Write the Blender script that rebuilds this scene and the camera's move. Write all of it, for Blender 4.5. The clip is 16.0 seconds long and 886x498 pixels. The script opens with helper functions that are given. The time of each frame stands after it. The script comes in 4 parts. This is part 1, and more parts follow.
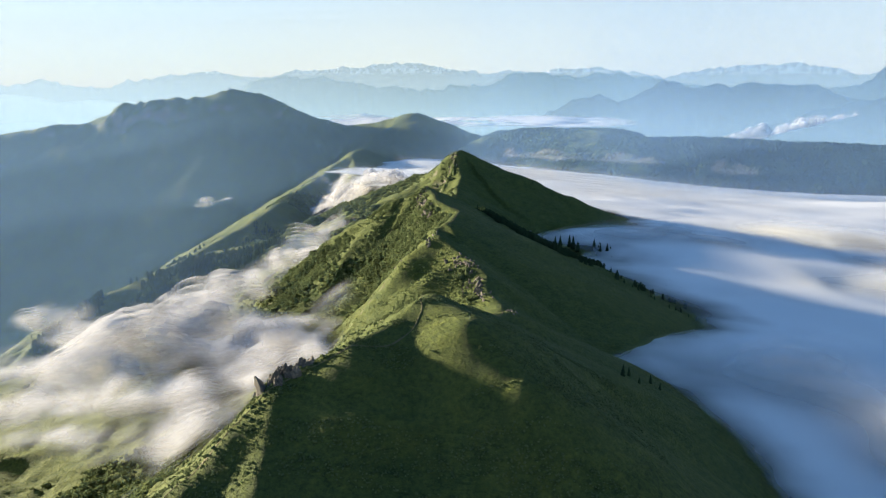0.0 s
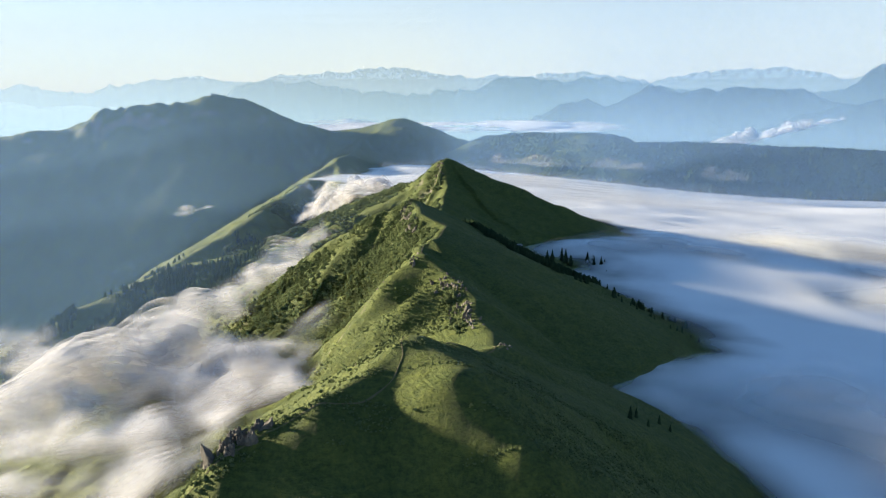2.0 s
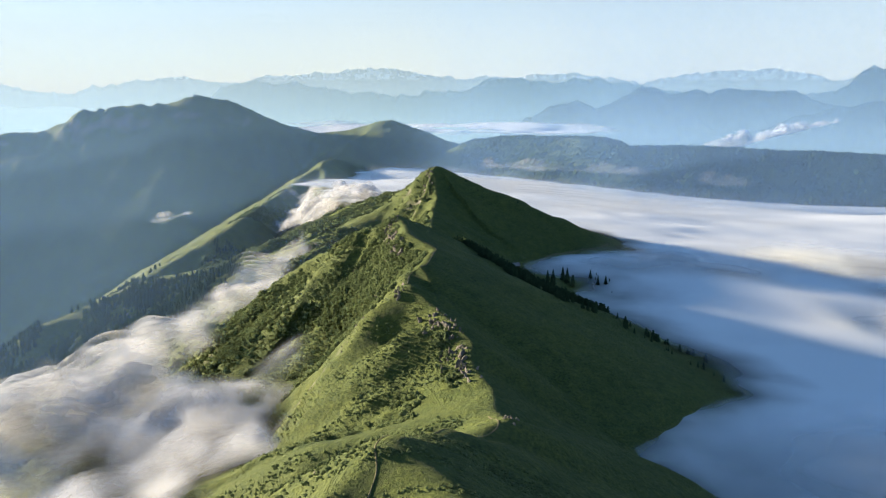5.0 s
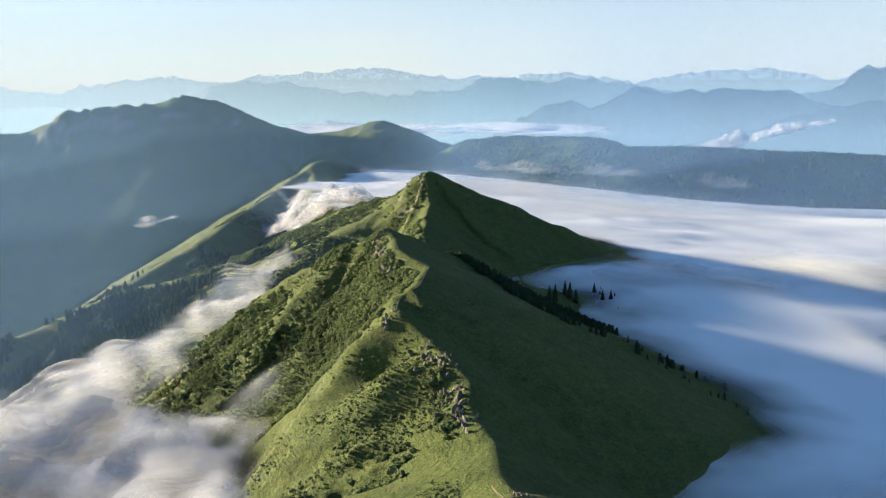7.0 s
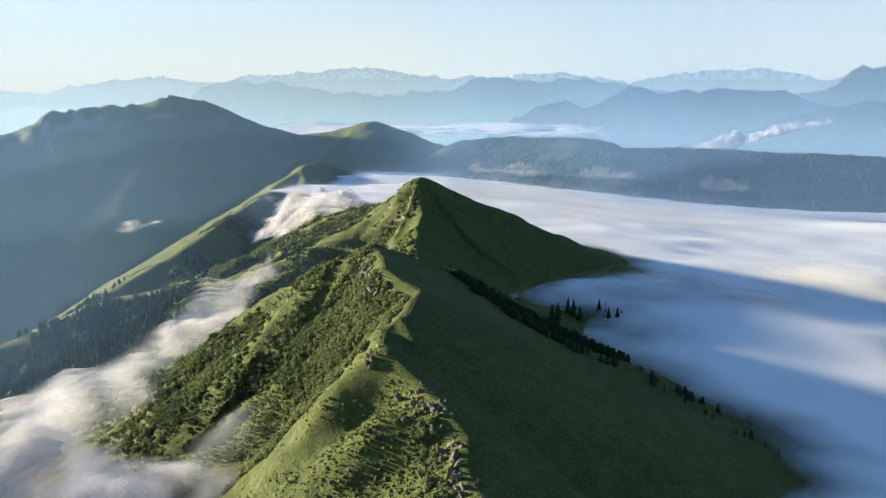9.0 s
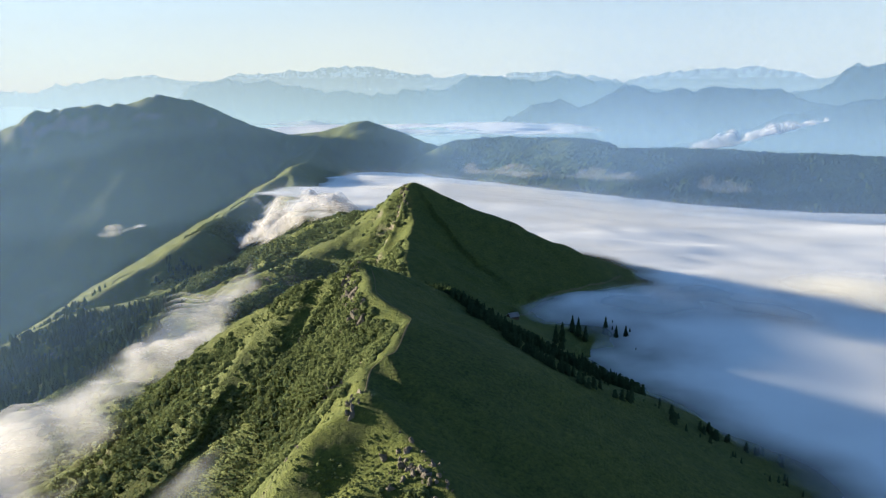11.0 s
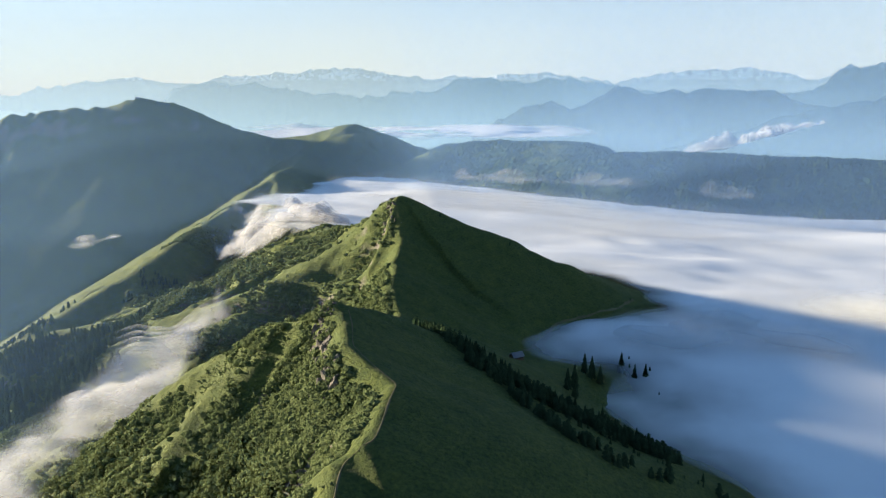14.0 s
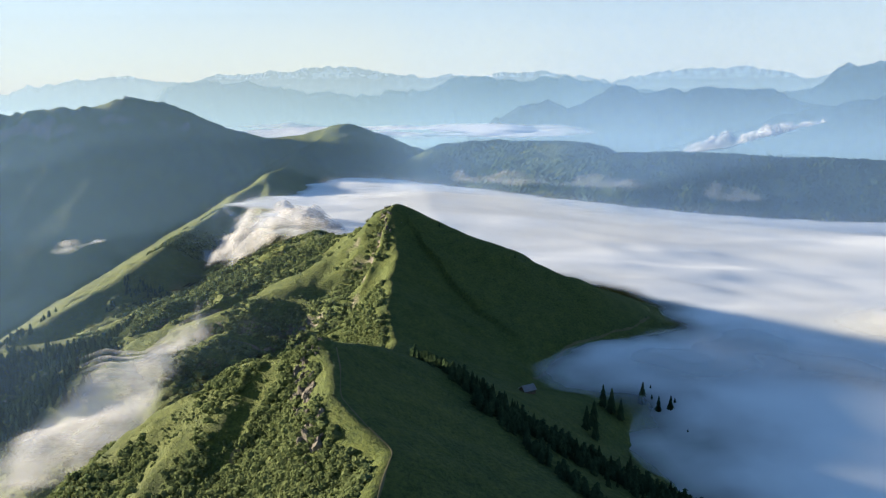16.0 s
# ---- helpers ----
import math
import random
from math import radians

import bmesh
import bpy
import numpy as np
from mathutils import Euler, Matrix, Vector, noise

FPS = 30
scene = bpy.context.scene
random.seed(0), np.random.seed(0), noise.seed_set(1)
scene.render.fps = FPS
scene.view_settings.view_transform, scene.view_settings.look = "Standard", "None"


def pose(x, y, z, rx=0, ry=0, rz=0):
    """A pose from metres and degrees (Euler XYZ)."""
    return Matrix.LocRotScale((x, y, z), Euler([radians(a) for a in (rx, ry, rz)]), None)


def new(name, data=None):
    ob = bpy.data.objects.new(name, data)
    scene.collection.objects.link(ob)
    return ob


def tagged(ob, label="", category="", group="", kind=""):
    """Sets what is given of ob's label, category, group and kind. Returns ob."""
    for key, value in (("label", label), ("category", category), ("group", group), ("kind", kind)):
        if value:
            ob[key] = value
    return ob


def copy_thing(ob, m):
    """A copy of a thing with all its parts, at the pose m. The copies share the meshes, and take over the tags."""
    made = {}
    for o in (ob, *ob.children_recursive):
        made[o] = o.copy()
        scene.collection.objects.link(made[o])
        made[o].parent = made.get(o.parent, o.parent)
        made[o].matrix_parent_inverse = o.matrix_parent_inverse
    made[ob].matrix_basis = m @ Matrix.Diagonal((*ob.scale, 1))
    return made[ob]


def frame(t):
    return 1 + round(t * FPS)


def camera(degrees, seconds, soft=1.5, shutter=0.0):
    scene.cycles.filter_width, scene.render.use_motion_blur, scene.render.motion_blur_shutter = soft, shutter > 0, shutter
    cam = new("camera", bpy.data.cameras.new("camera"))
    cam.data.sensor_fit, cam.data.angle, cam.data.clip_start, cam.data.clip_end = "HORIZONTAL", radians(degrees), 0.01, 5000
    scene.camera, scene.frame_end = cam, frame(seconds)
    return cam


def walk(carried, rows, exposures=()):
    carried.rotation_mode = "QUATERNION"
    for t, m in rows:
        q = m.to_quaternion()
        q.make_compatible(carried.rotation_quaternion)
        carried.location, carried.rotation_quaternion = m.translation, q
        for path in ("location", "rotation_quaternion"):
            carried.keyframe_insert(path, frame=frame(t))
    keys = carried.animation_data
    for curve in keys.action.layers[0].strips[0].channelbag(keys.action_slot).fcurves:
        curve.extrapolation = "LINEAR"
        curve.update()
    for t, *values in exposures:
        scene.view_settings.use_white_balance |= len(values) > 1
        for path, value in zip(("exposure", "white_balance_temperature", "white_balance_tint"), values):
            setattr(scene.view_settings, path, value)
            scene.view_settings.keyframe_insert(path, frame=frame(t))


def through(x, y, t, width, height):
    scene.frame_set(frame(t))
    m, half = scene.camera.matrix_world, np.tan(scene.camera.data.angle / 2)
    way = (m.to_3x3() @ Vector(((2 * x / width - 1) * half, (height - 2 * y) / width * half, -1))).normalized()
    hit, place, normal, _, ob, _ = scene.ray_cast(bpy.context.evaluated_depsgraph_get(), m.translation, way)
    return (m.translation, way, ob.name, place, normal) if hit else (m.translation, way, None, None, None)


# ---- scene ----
cam = camera(62.0, 16.0, soft=1.25)
# seconds, eye, heading (to the left of +y), pitch, roll
PATH = [
    (0, (0.00, 0.00, 0.00), -0.000, -12.000, 0.007),
    (0.5, (0.29, 7.21, 0.37), -0.239, -11.875, -0.047),
    (1, (0.53, 14.81, 0.73), -0.509, -11.746, -0.116),
    (1.5, (0.72, 22.77, 1.10), -0.763, -11.727, -0.094),
    (2, (0.87, 31.05, 1.46), -1.013, -11.671, -0.075),
    (2.5, (1.01, 39.59, 1.83), -1.108, -11.665, -0.027),
    (3, (1.13, 48.37, 2.18), -1.262, -11.604, -0.032),
    (3.5, (1.26, 57.36, 2.54), -1.405, -11.602, -0.029),
    (4, (1.41, 66.51, 2.88), -1.574, -11.592, 0.002),
    (6.5, (2.51, 113.95, 4.51), -2.249, -11.643, -0.028),
    (7, (2.84, 123.61, 4.82), -2.412, -11.643, -0.033),
    (7.5, (3.20, 133.30, 5.11), -2.560, -11.679, -0.048),
    (8, (3.61, 143.00, 5.39), -2.646, -11.690, -0.013),
    (8.5, (4.05, 152.70, 5.67), -2.793, -11.672, -0.023),
    (9, (4.53, 162.39, 5.94), -2.953, -11.645, -0.014),
    (11.5, (7.20, 210.73, 7.19), -3.625, -11.757, -0.106),
    (12, (7.73, 220.40, 7.43), -3.785, -11.716, -0.101),
    (12.5, (8.24, 230.09, 7.66), -3.925, -11.698, -0.090),
    (13, (8.71, 239.80, 7.89), -4.019, -11.664, -0.115),
    (13.5, (9.13, 249.57, 8.12), -4.145, -11.658, -0.168),
    (14, (9.48, 259.40, 8.35), -4.245, -11.613, -0.197),
    (14.5, (9.74, 269.32, 8.59), -4.320, -11.640, -0.257),
    (15, (9.90, 279.35, 8.83), -4.409, -11.631, -0.273),
    (15.5, (9.94, 289.52, 9.08), -4.521, -11.667, -0.254),
    (16, (9.83, 299.86, 9.33), -4.626, -11.721, -0.226),
]
walk(cam, [(t, Matrix.Translation(eye) @ pose(0, 0, 0, 0, 0, yaw) @ pose(0, 0, 0, 90 + pitch) @ pose(0, 0, 0, 0, 0, roll))
           for t, eye, yaw, pitch, roll in PATH], exposures=[(0.0, 2.07, 6680, 10), (16.0, 2.00, 6680, 10)])

# ---------------------------------------------------------------- world and sun
SUN_AZ, SUN_EL = radians(-65), radians(9.3)      # heading from +y, height
to_sun = Vector((math.sin(SUN_AZ) * math.cos(SUN_EL), math.cos(SUN_AZ) * math.cos(SUN_EL), math.sin(SUN_EL)))
world = bpy.data.worlds.new("sky")
scene.world = world
world.use_nodes = True
wn, wl = world.node_tree.nodes, world.node_tree.links
sky = wn.new("ShaderNodeTexSky")
sky.sky_type, sky.sun_disc = "NISHITA", False
sky.sun_elevation, sky.sun_rotation = SUN_EL, SUN_AZ
sky.altitude, sky.air_density, sky.dust_density, sky.ozone_density = 1500, 1.0, 0.8, 3.5
# morning haze that pales the sky all round the horizon
wt, ws, wr, wm = (wn.new(k) for k in ("ShaderNodeTexCoord", "ShaderNodeSeparateXYZ", "ShaderNodeValToRGB", "ShaderNodeMix"))
wm.data_type = "RGBA"
haze_steps = ((0.0, 0.90), (0.08, 0.74), (0.14, 0.46), (0.22, 0.12), (0.36, 0.0))
while len(wr.color_ramp.elements) < len(haze_steps):
    wr.color_ramp.elements.new(0.5)
for k, (p, v) in enumerate(haze_steps):
    wr.color_ramp.elements[k].position, wr.color_ramp.elements[k].color = p, (v, v, v, 1)
wm.inputs[7].default_value = (3.45, 3.64, 3.48, 1)
wl.new(wt.outputs["Generated"], ws.inputs[0])
wl.new(ws.outputs[2], wr.inputs[0])
wl.new(wr.outputs[0], wm.inputs[0])
wl.new(sky.outputs[0], wm.inputs[6])
wl.new(wm.outputs[2], wn["Background"].inputs[0])
wn["Background"].inputs[1].default_value = 0.060
sun_data = bpy.data.lights.new("sun", "SUN")
sun_data.energy, sun_data.angle, sun_data.color = 5.0, radians(2.6), (1.0, 0.87, 0.68)
scene.cycles.transparent_max_bounces = 128
sun = new("sun", sun_data)
sun.rotation_euler = to_sun.to_track_quat("Z", "Y").to_euler()


# ---------------------------------------------------------------- noise in numpy
def _hash(ix, iy, seed):
    h = (ix.astype(np.int64) * 374761393 + iy.astype(np.int64) * 668265263 + seed * 974634777) & 0x7FFFFFFF
    h = ((h ^ (h >> 13)) * 1274126177) & 0x7FFFFFFF
    return ((h ^ (h >> 16)) & 0xFFFF) / 32767.5 - 1.0


def vnoise(x, y, seed=0):
    ix, iy = np.floor(x), np.floor(y)
    fx, fy = x - ix, y - iy
    fx, fy = fx * fx * fx * (fx * (fx * 6 - 15) + 10), fy * fy * fy * (fy * (fy * 6 - 15) + 10)
    a, b = _hash(ix, iy, seed), _hash(ix + 1, iy, seed)
    c, d = _hash(ix, iy + 1, seed), _hash(ix + 1, iy + 1, seed)
    return (a + (b - a) * fx) * (1 - fy) + (c + (d - c) * fx) * fy


def fbm(x, y, size, octaves=4, seed=0, gain=0.5):
    total, amp = 0.0, 1.0
    x, y = x / size, y / size
    for k in range(octaves):
        total = total + amp * vnoise(x + 13.7 * k, y - 7.3 * k, seed + k)
        x, y, amp = 0.8 * x * 2.1 - 0.6 * y * 2.1, 0.6 * x * 2.1 + 0.8 * y * 2.1, amp * gain
    return total


def smooth(a, b, x):
    t = np.clip((x - a) / (b - a), 0, 1)
    return t * t * (3 - 2 * t)


# ---------------------------------------------------------------- the land: crest lines (x, y, z, fall on the left, fall on the right)
RIDGES = {
    "dome": (8, [(-10, -250, -210, .5, .5), (10, 40, -156, .5, .5), (18, 110, -128, .5, .6), (18, 150, -104, .7, .78), (15, 172, -84, .9, .80), (10, 185, -70, 1.0, .80), (6, 194, -62.5, 1.0, .80),
                  (-4, 215, -62, .8, .76), (5, 238, -70, .8, .64), (18, 262, -83, .75, .55)]),
    "dome_apron": (7, [(8, 192, -63, .6, .8), (20, 175, -70, .8, .9), (32, 150, -88, .7, .85), (44, 112, -109, .6, .7), (60, 60, -138, .5, .5), (90, -40, -190, .5, .5)]),
    "cliff_rib": (2, [(-42, 181, -73, .5, 1.2), (-42, 165, -77, .5, .9), (-40, 145, -84, .5, .8), (-37, 122, -94, .5, .7), (-33, 95, -108, .5, .7), (-24, 40, -140, .5, .6)]),
    "front_spur": (2.5, [(-4, 215, -62, .62, .9), (-24, 187, -65.5, .55, 1.3), (-41, 180, -72.5, .5, 1.5), (-57, 150, -84.5, .5, .7),
                         (-75, 128, -97, .45, .5), (-130, 70, -132, .5, .7)]),
    "crest": (2.5, [(18, 262, -83, .75, .55), (26, 272, -83, .5, .58), (24, 300, -93, .42, .68), (25, 325, -95, .45, .68), (21, 340, -93.5, .55, .64),
                    (20, 350, -91.5, .7, .64), (21, 359, -90, .8, .60), (16, 373, -88, .95, .57), (8, 389, -84.5, 1.0, .54), (1, 402, -81, 1.0, .50), (-5, 406, -79.5, 1.05, .46),
                    (-5, 424, -78, 1.2, .4), (4, 431, -76.5, 1.15, .4), (8, 454, -74, 1.1, .44), (10, 464, -74, 1.1, .45), (2, 476, -72, 1.2, .45), (-6, 490, -70, 1.35, .46),
                    (-7, 511, -69, 1.0, .48), (-9, 525, -68, .9, .5), (0, 540, -73, .75, .5), (4, 552, -78, .7, .5), (9, 590, -93, .7, .45), (13, 620, -99, .7, .45),
                    (11, 660, -91.5, .8, .45), (13, 700, -86, .85, .5), (17, 740, -78, .95, .5), (16, 776, -62.5, 1.0, .5)]),
    "far_crest": (5, [(15, 776, -62, 1.0, .5), (2, 800, -76, .9, .5), (-24, 850, -94, .75, .5), (-48, 950, -114, .55, .5), (-57, 1049, -126, .46, .5),
                      (-90, 1180, -152, .6, .5), (-140, 1400, -176, .6, .5), (-200, 1650, -160, .6, .5), (-215, 1783, -140, .6, .5),
                      (-215, 2050, -152, .6, .5), (-203, 2280, -121, .6, .5), (-150, 2335, -105, .6, .5), (-82, 2407, -66, .55, .45)]),
    "dome_shoulder": (14, [(4, 205, -66, .9, .9), (45, 238, -93, .7, .7), (78, 264, -117, .75, .75), (105, 275, -142, .8, .8)]),
    "right_spur": (12, [(0, 432, -78, .5, .5), (50, 452, -94, .55, .6), (98, 474, -114, .6, .66), (115, 480, -127, .65, .68), (190, 492, -170, .6, .6)]),
    "meadow": (6, [(36, 606, -110, .3, .3), (69, 592, -119, .25, .25), (110, 607, -130, .25, .25), (190, 625, -165, .3, .3)]),
    "peak_spur": (8, [(15, 776, -62, .55, .55), (71, 760, -82, .5, .5), (122, 740, -102, .5, .5), (169, 718, -124, .5, .5), (260, 690, -165, .5, .5)]),
    "niche_spur": (2.5, [(-12, 527, -68.5, .8, .8), (-25, 531, -72.5, .9, .8), (-37, 542, -79.5, .9, .8), (-45, 537, -86, .95, .95), (-51, 526, -94, .9, 1.1), (-57, 514, -106, .95, 1.2), (-65, 499, -126, 1.0, 1.2)]),
    "spur_near": (6, [(-24, 850, -96, .6, .6), (-70, 858, -112, .6, .6), (-114, 878, -130, .6, .6), (-160, 905, -156, .6, .6), (-221, 930, -187, .62, .6), (-301, 945, -204, .65, .6), (-341, 962, -218, .65, .6),
                      (-432, 932, -256, .65, .6), (-540, 965, -312, .65, .6), (-760, 1010, -450, .6, .6)]),
    "sunny_rib": (4, [(14, 373, -89, .75, 1.0), (-3, 374, -90.5, .75, 1.1), (-15, 373, -99, .75, 1.2), (-31, 378, -110, .7, 1.3), (-43, 370, -126, .6, 1.1), (-60, 352, -146, .6, .9), (-95, 325, -176, .6, .8)]),
    "rib_behind": (3, [(-3, 404, -81, .8, 1.1), (-18, 399, -88, 1.0, 1.4), (-24, 398, -97, 1.1, 1.4), (-33, 391, -117, 1.1, 1.4)]),
    "sunny_basin": (14, [(-40, 486, -121, .35, .45), (-60, 440, -133, .3, .35), (-86, 432, -138, .3, .35), (-125, 405, -156, .35, .4), (-190, 370, -190, .4, .4)]),
    "low_spur": (6, [(-64, 500, -127, .7, .5), (-82, 503, -140, .6, .5), (-110, 500, -155, .6, .5), (-170, 480, -190, .6, .5)]),
    "back_bench": (10, [(18, 300, -95, .5, .5), (-26, 296, -102.5, .55, .6), (-60, 288, -122, .6, .7), (-110, 270, -158, .6, .7)]),
    "west_meadow": (12, [(-8, 786, -88, .6, .6), (-63, 748, -111, .65, .6), (-129, 788, -141, .75, .6), (-160, 760, -172, .7, .6), (-240, 715, -222, .55, .6), (-400, 690, -320, .6, .6)]),
    "spur_back": (8, [(-215, 1783, -140, .6, .6), (-291, 1461, -191, .6, .6), (-308, 1290, -206, .6, .6), (-410, 1200, -262, .6, .6),
                      (-560, 1150, -345, .6, .6), (-820, 1100, -490, .6, .6)]),
    "left_mountain": (45, [(-2300, 2400, -230, .5, 1.8), (-1408, 2380, -131, .5, 1.8), (-1255, 2370, -103, .5, 1.8), (-1104, 2370, -91, .5, 1.8),
                           (-1000, 2370, -35, .5, 1.8), (-886, 2360, -24, .5, 1.8), (-785, 2355, -13, .5, 1.8), (-664, 2353, 9, .5, 1.8), (-596, 2380, -4, .5, 1.8),
                           (-472, 2450, -68, .5, .6), (-331, 2480, -108, .5, .6), (-221, 2440, -97, .5, .6), (-82, 2407, -66, .5, .55),
                           (-11, 2400, -89, .5, .5), (90, 2350, -126, .5, .5), (260, 2300, -200, .5, .5)]),
    "mountain_foot": (60, [(-2300, 2400, -235, .5, .85), (-1408, 2380, -150, .5, .85), (-1000, 2372, -92, .5, .85), (-780, 2360, -58, .5, .85), (-664, 2353, -42, .5, .82),
                           (-560, 2390, -62, .5, .75), (-400, 2460, -130, .5, .6)]),
    "plateau": (40, [(100, 2350, -170, .5, .5), (195, 2200, -113, .5, .5), (269, 2100, -100, .5, .5), (382, 1950, -94, .5, .5), (428, 1850, -91, .5, .5),
                     (459, 1764, -108, .5, .55), (496, 1740, -104, .5, .55), (638, 1700, -103, .5, .55), (799, 1650, -109, .5, .55), (973, 1600, -118, .5, .55),
                     (1700, 1480, -140, .5, .55), (3200, 1300, -160, .5, .55)]),
}

ONE_SIDED = ("right_spur", "meadow", "peak_spur", "dome_shoulder")


def ridge_height(x, y, rounding, nodes, one_sided=False):
    """The land that one crest line makes, and the distance from it. Its nearest stretch says on which side of the crest a place lies.
    A one-sided spur breaks off steeply behind its first node."""
    best = np.full(x.shape, -1e9)
    near, key, side = np.full(x.shape, 1e9), np.full(x.shape, 1e9), np.zeros(x.shape)
    runs = []
    for (x0, y0, z0, l0, r0), (x1, y1, z1, l1, r1) in zip(nodes, nodes[1:]):
        dx, dy = x1 - x0, y1 - y0
        length = math.hypot(dx, dy)
        s = np.clip(((x - x0) * dx + (y - y0) * dy) / length**2, 0, 1)
        d = np.hypot(x - (x0 + s * dx), y - (y0 + s * dy))
        off = (dx * (y - y0) - dy * (x - x0)) / length
        closer = d - 1e-3 * abs(off) < key
        side = np.where(closer, np.clip(np.sign(off) * d / (rounding + 2), -1, 1), side)
        key, near = np.where(closer, d - 1e-3 * abs(off), key), np.minimum(near, d)
        runs.append((s, d, z0 + s * (z1 - z0), l0 + s * (l1 - l0), r0 + s * (r1 - r0)))
    side = side * 0.5 + 0.5
    for s, d, z, left, right in runs:
        best = np.maximum(best, z - (side * left + (1 - side) * right) * (np.sqrt(d * d + rounding**2) - rounding))
    if one_sided:
        (x0, y0), (x1, y1) = nodes[0][:2], nodes[1][:2]
        back = -((x - x0) * (x1 - x0) + (y - y0) * (y1 - y0)) / math.hypot(x1 - x0, y1 - y0)
        best = best - 2.2 * np.maximum(0, back)
    return best, near


def land(x, y):
    """The height of the ground at arrays of places."""
    x, y = np.asarray(x, float), np.asarray(y, float)
    wx = x + 5 * fbm(x, y, 46, 3, 11) * smooth(6, 40, abs(x)) + 16 * fbm(x, y, 420, 3, 3) * smooth(1200, 1900, y)
    wy = y + 5 * fbm(x, y, 46, 3, 21)
    ux = x + (0.7 + 2.6 * smooth(560, 640, y)) * fbm(x, y, 26, 3, 15)
    h, near = np.full(x.shape, -640.0) + 30 * fbm(x, y, 500, 3, 5), np.full(x.shape, 1e9)
    for name, (rounding, nodes) in RIDGES.items():
        z, d = ridge_height(wx if nodes[0][1] > 1000 else ux, wy if nodes[0][1] > 1000 else y, rounding, nodes, name in ONE_SIDED)
        k = 3.0
        hi = np.maximum(h, z)
        h = hi + k * np.log1p(np.exp(-np.minimum(abs(h - z) / k, 40)))  # rounded where two slopes meet
        near = np.minimum(near, d)
    far = smooth(1100, 1800, y)
    away = smooth(2, 45, near)
    left = smooth(12, -14, x)
    h = h + away * ((1.2 + 0.6 * smooth(230, 330, y) + 2.6 * smooth(450, 560, y)) * fbm(x, y, 95, 4, 31) + far * (5 * (0.6 - abs(fbm(x, y, 260, 5, 37, 0.55))) - 1))
    h = h + smooth(2050, 2250, y) * smooth(-300, -500, x) * (8 + 22 * np.exp(-(((x + 960) / 110) ** 2) - ((y - 2315) / 50) ** 2)) * (0.35 - abs(fbm(x, y * 0.4, 62, 4, 39, 0.6)))
    # the hollow beside the rocky top
    h = h - 7.0 * np.exp(-(((x + 33) * 0.75 + (y - 523) * 0.66) / 11) ** 2 - (((x + 33) * 0.66 - (y - 523) * 0.75) / 7) ** 2)
    # gullies that run down the steep side, and small unevenness everywhere
    h = h + left * (1 - far) * smooth(4, 30, near) * ((3.6 + 5.4 * smooth(420, 500, y) + 6 * smooth(640, 720, y)) * (0.3 - abs(fbm(x * 0.40, y, 30, 3, 41))) + 2.2 * (0.3 - abs(fbm(x * 0.55, y, 13, 3, 45))))
    h = h + (0.25 + 0.9 * left) * (1 - far) * fbm(x, y, 9, 3, 51) * (0.3 + 0.7 * away)
    return h


def mesh_from(name, verts, faces, material=None, shade=True):
    me = bpy.data.meshes.new(name)
    verts = np.asarray(verts, np.float32)
    faces = np.asarray(faces, np.int32)
    n = faces.shape[1]
    me.vertices.add(len(verts))
    me.vertices.foreach_set("co", verts.ravel())
    me.loops.add(faces.size)
    me.loops.foreach_set("vertex_index", faces.ravel())
    me.polygons.add(len(faces))
    me.polygons.foreach_set("loop_start", np.arange(0, faces.size, n, dtype=np.int32))
    me.polygons.foreach_set("use_smooth", np.full(len(faces), shade))
    me.update(calc_edges=True)
    if material:
        me.materials.append(material)
    return me


def grid_faces(nu, nv):
    a = np.arange(nu * nv).reshape(nv, nu)
    return np.stack([a[:-1, :-1].ravel(), a[:-1, 1:].ravel(), a[1:, 1:].ravel(), a[1:, :-1].ravel()], 1)


def steps(*runs):
    """Grid lines: runs of (start, end, spacing at start, spacing at end)."""
    out = []
    for a, b, s0, s1 in runs:
        v = a
        while v < b:
            out.append(v)
            v += s0 + (s1 - s0) * (v - a) / (b - a)
    return np.array(out + [runs[-1][1]], float)


# ---------------------------------------------------------------- materials
def material(name):
    m = bpy.data.materials.new(name)
    m.use_nodes = True
    return m, m.node_tree.nodes, m.node_tree.links, m.node_tree.nodes["Principled BSDF"]


def noise_node(n, l, coord, scale, detail=5, rough=0.55, stretch=None):
    t = n.new("ShaderNodeTexNoise")
    t.inputs["Scale"].default_value, t.inputs["Detail"].default_value, t.inputs["Roughness"].default_value = scale, detail, rough
    if stretch:
        mp = n.new("ShaderNodeMapping")
        mp.inputs["Scale"].default_value = stretch
        l.new(coord, mp.inputs[0])
        coord = mp.outputs[0]
    l.new(coord, t.inputs["Vector"])
    return t.outputs["Fac"]


def ramp(n, l, fac, stops):
    r = n.new("ShaderNodeValToRGB")
    e = r.color_ramp.elements
    while len(e) < len(stops):
        e.new(0.5)
    for el, (p, c) in zip(e, stops):
        el.position, el.color = p, (*c, 1) if len(c) == 3 else c
    l.new(fac, r.inputs[0])
    return r.outputs[0]


def mixed(n, l, fac, a, b, mode="MIX"):
    m = n.new("ShaderNodeMix")
    m.data_type, m.blend_type = "RGBA", mode
    for sock, v in ((m.inputs[0], fac), (m.inputs[6], a), (m.inputs[7], b)):
        if isinstance(v, (int, float)):
            sock.default_value = v
        elif isinstance(v, tuple):
            sock.default_value = (*v, 1)
        else:
            l.new(v, sock)
    return m.outputs[2]


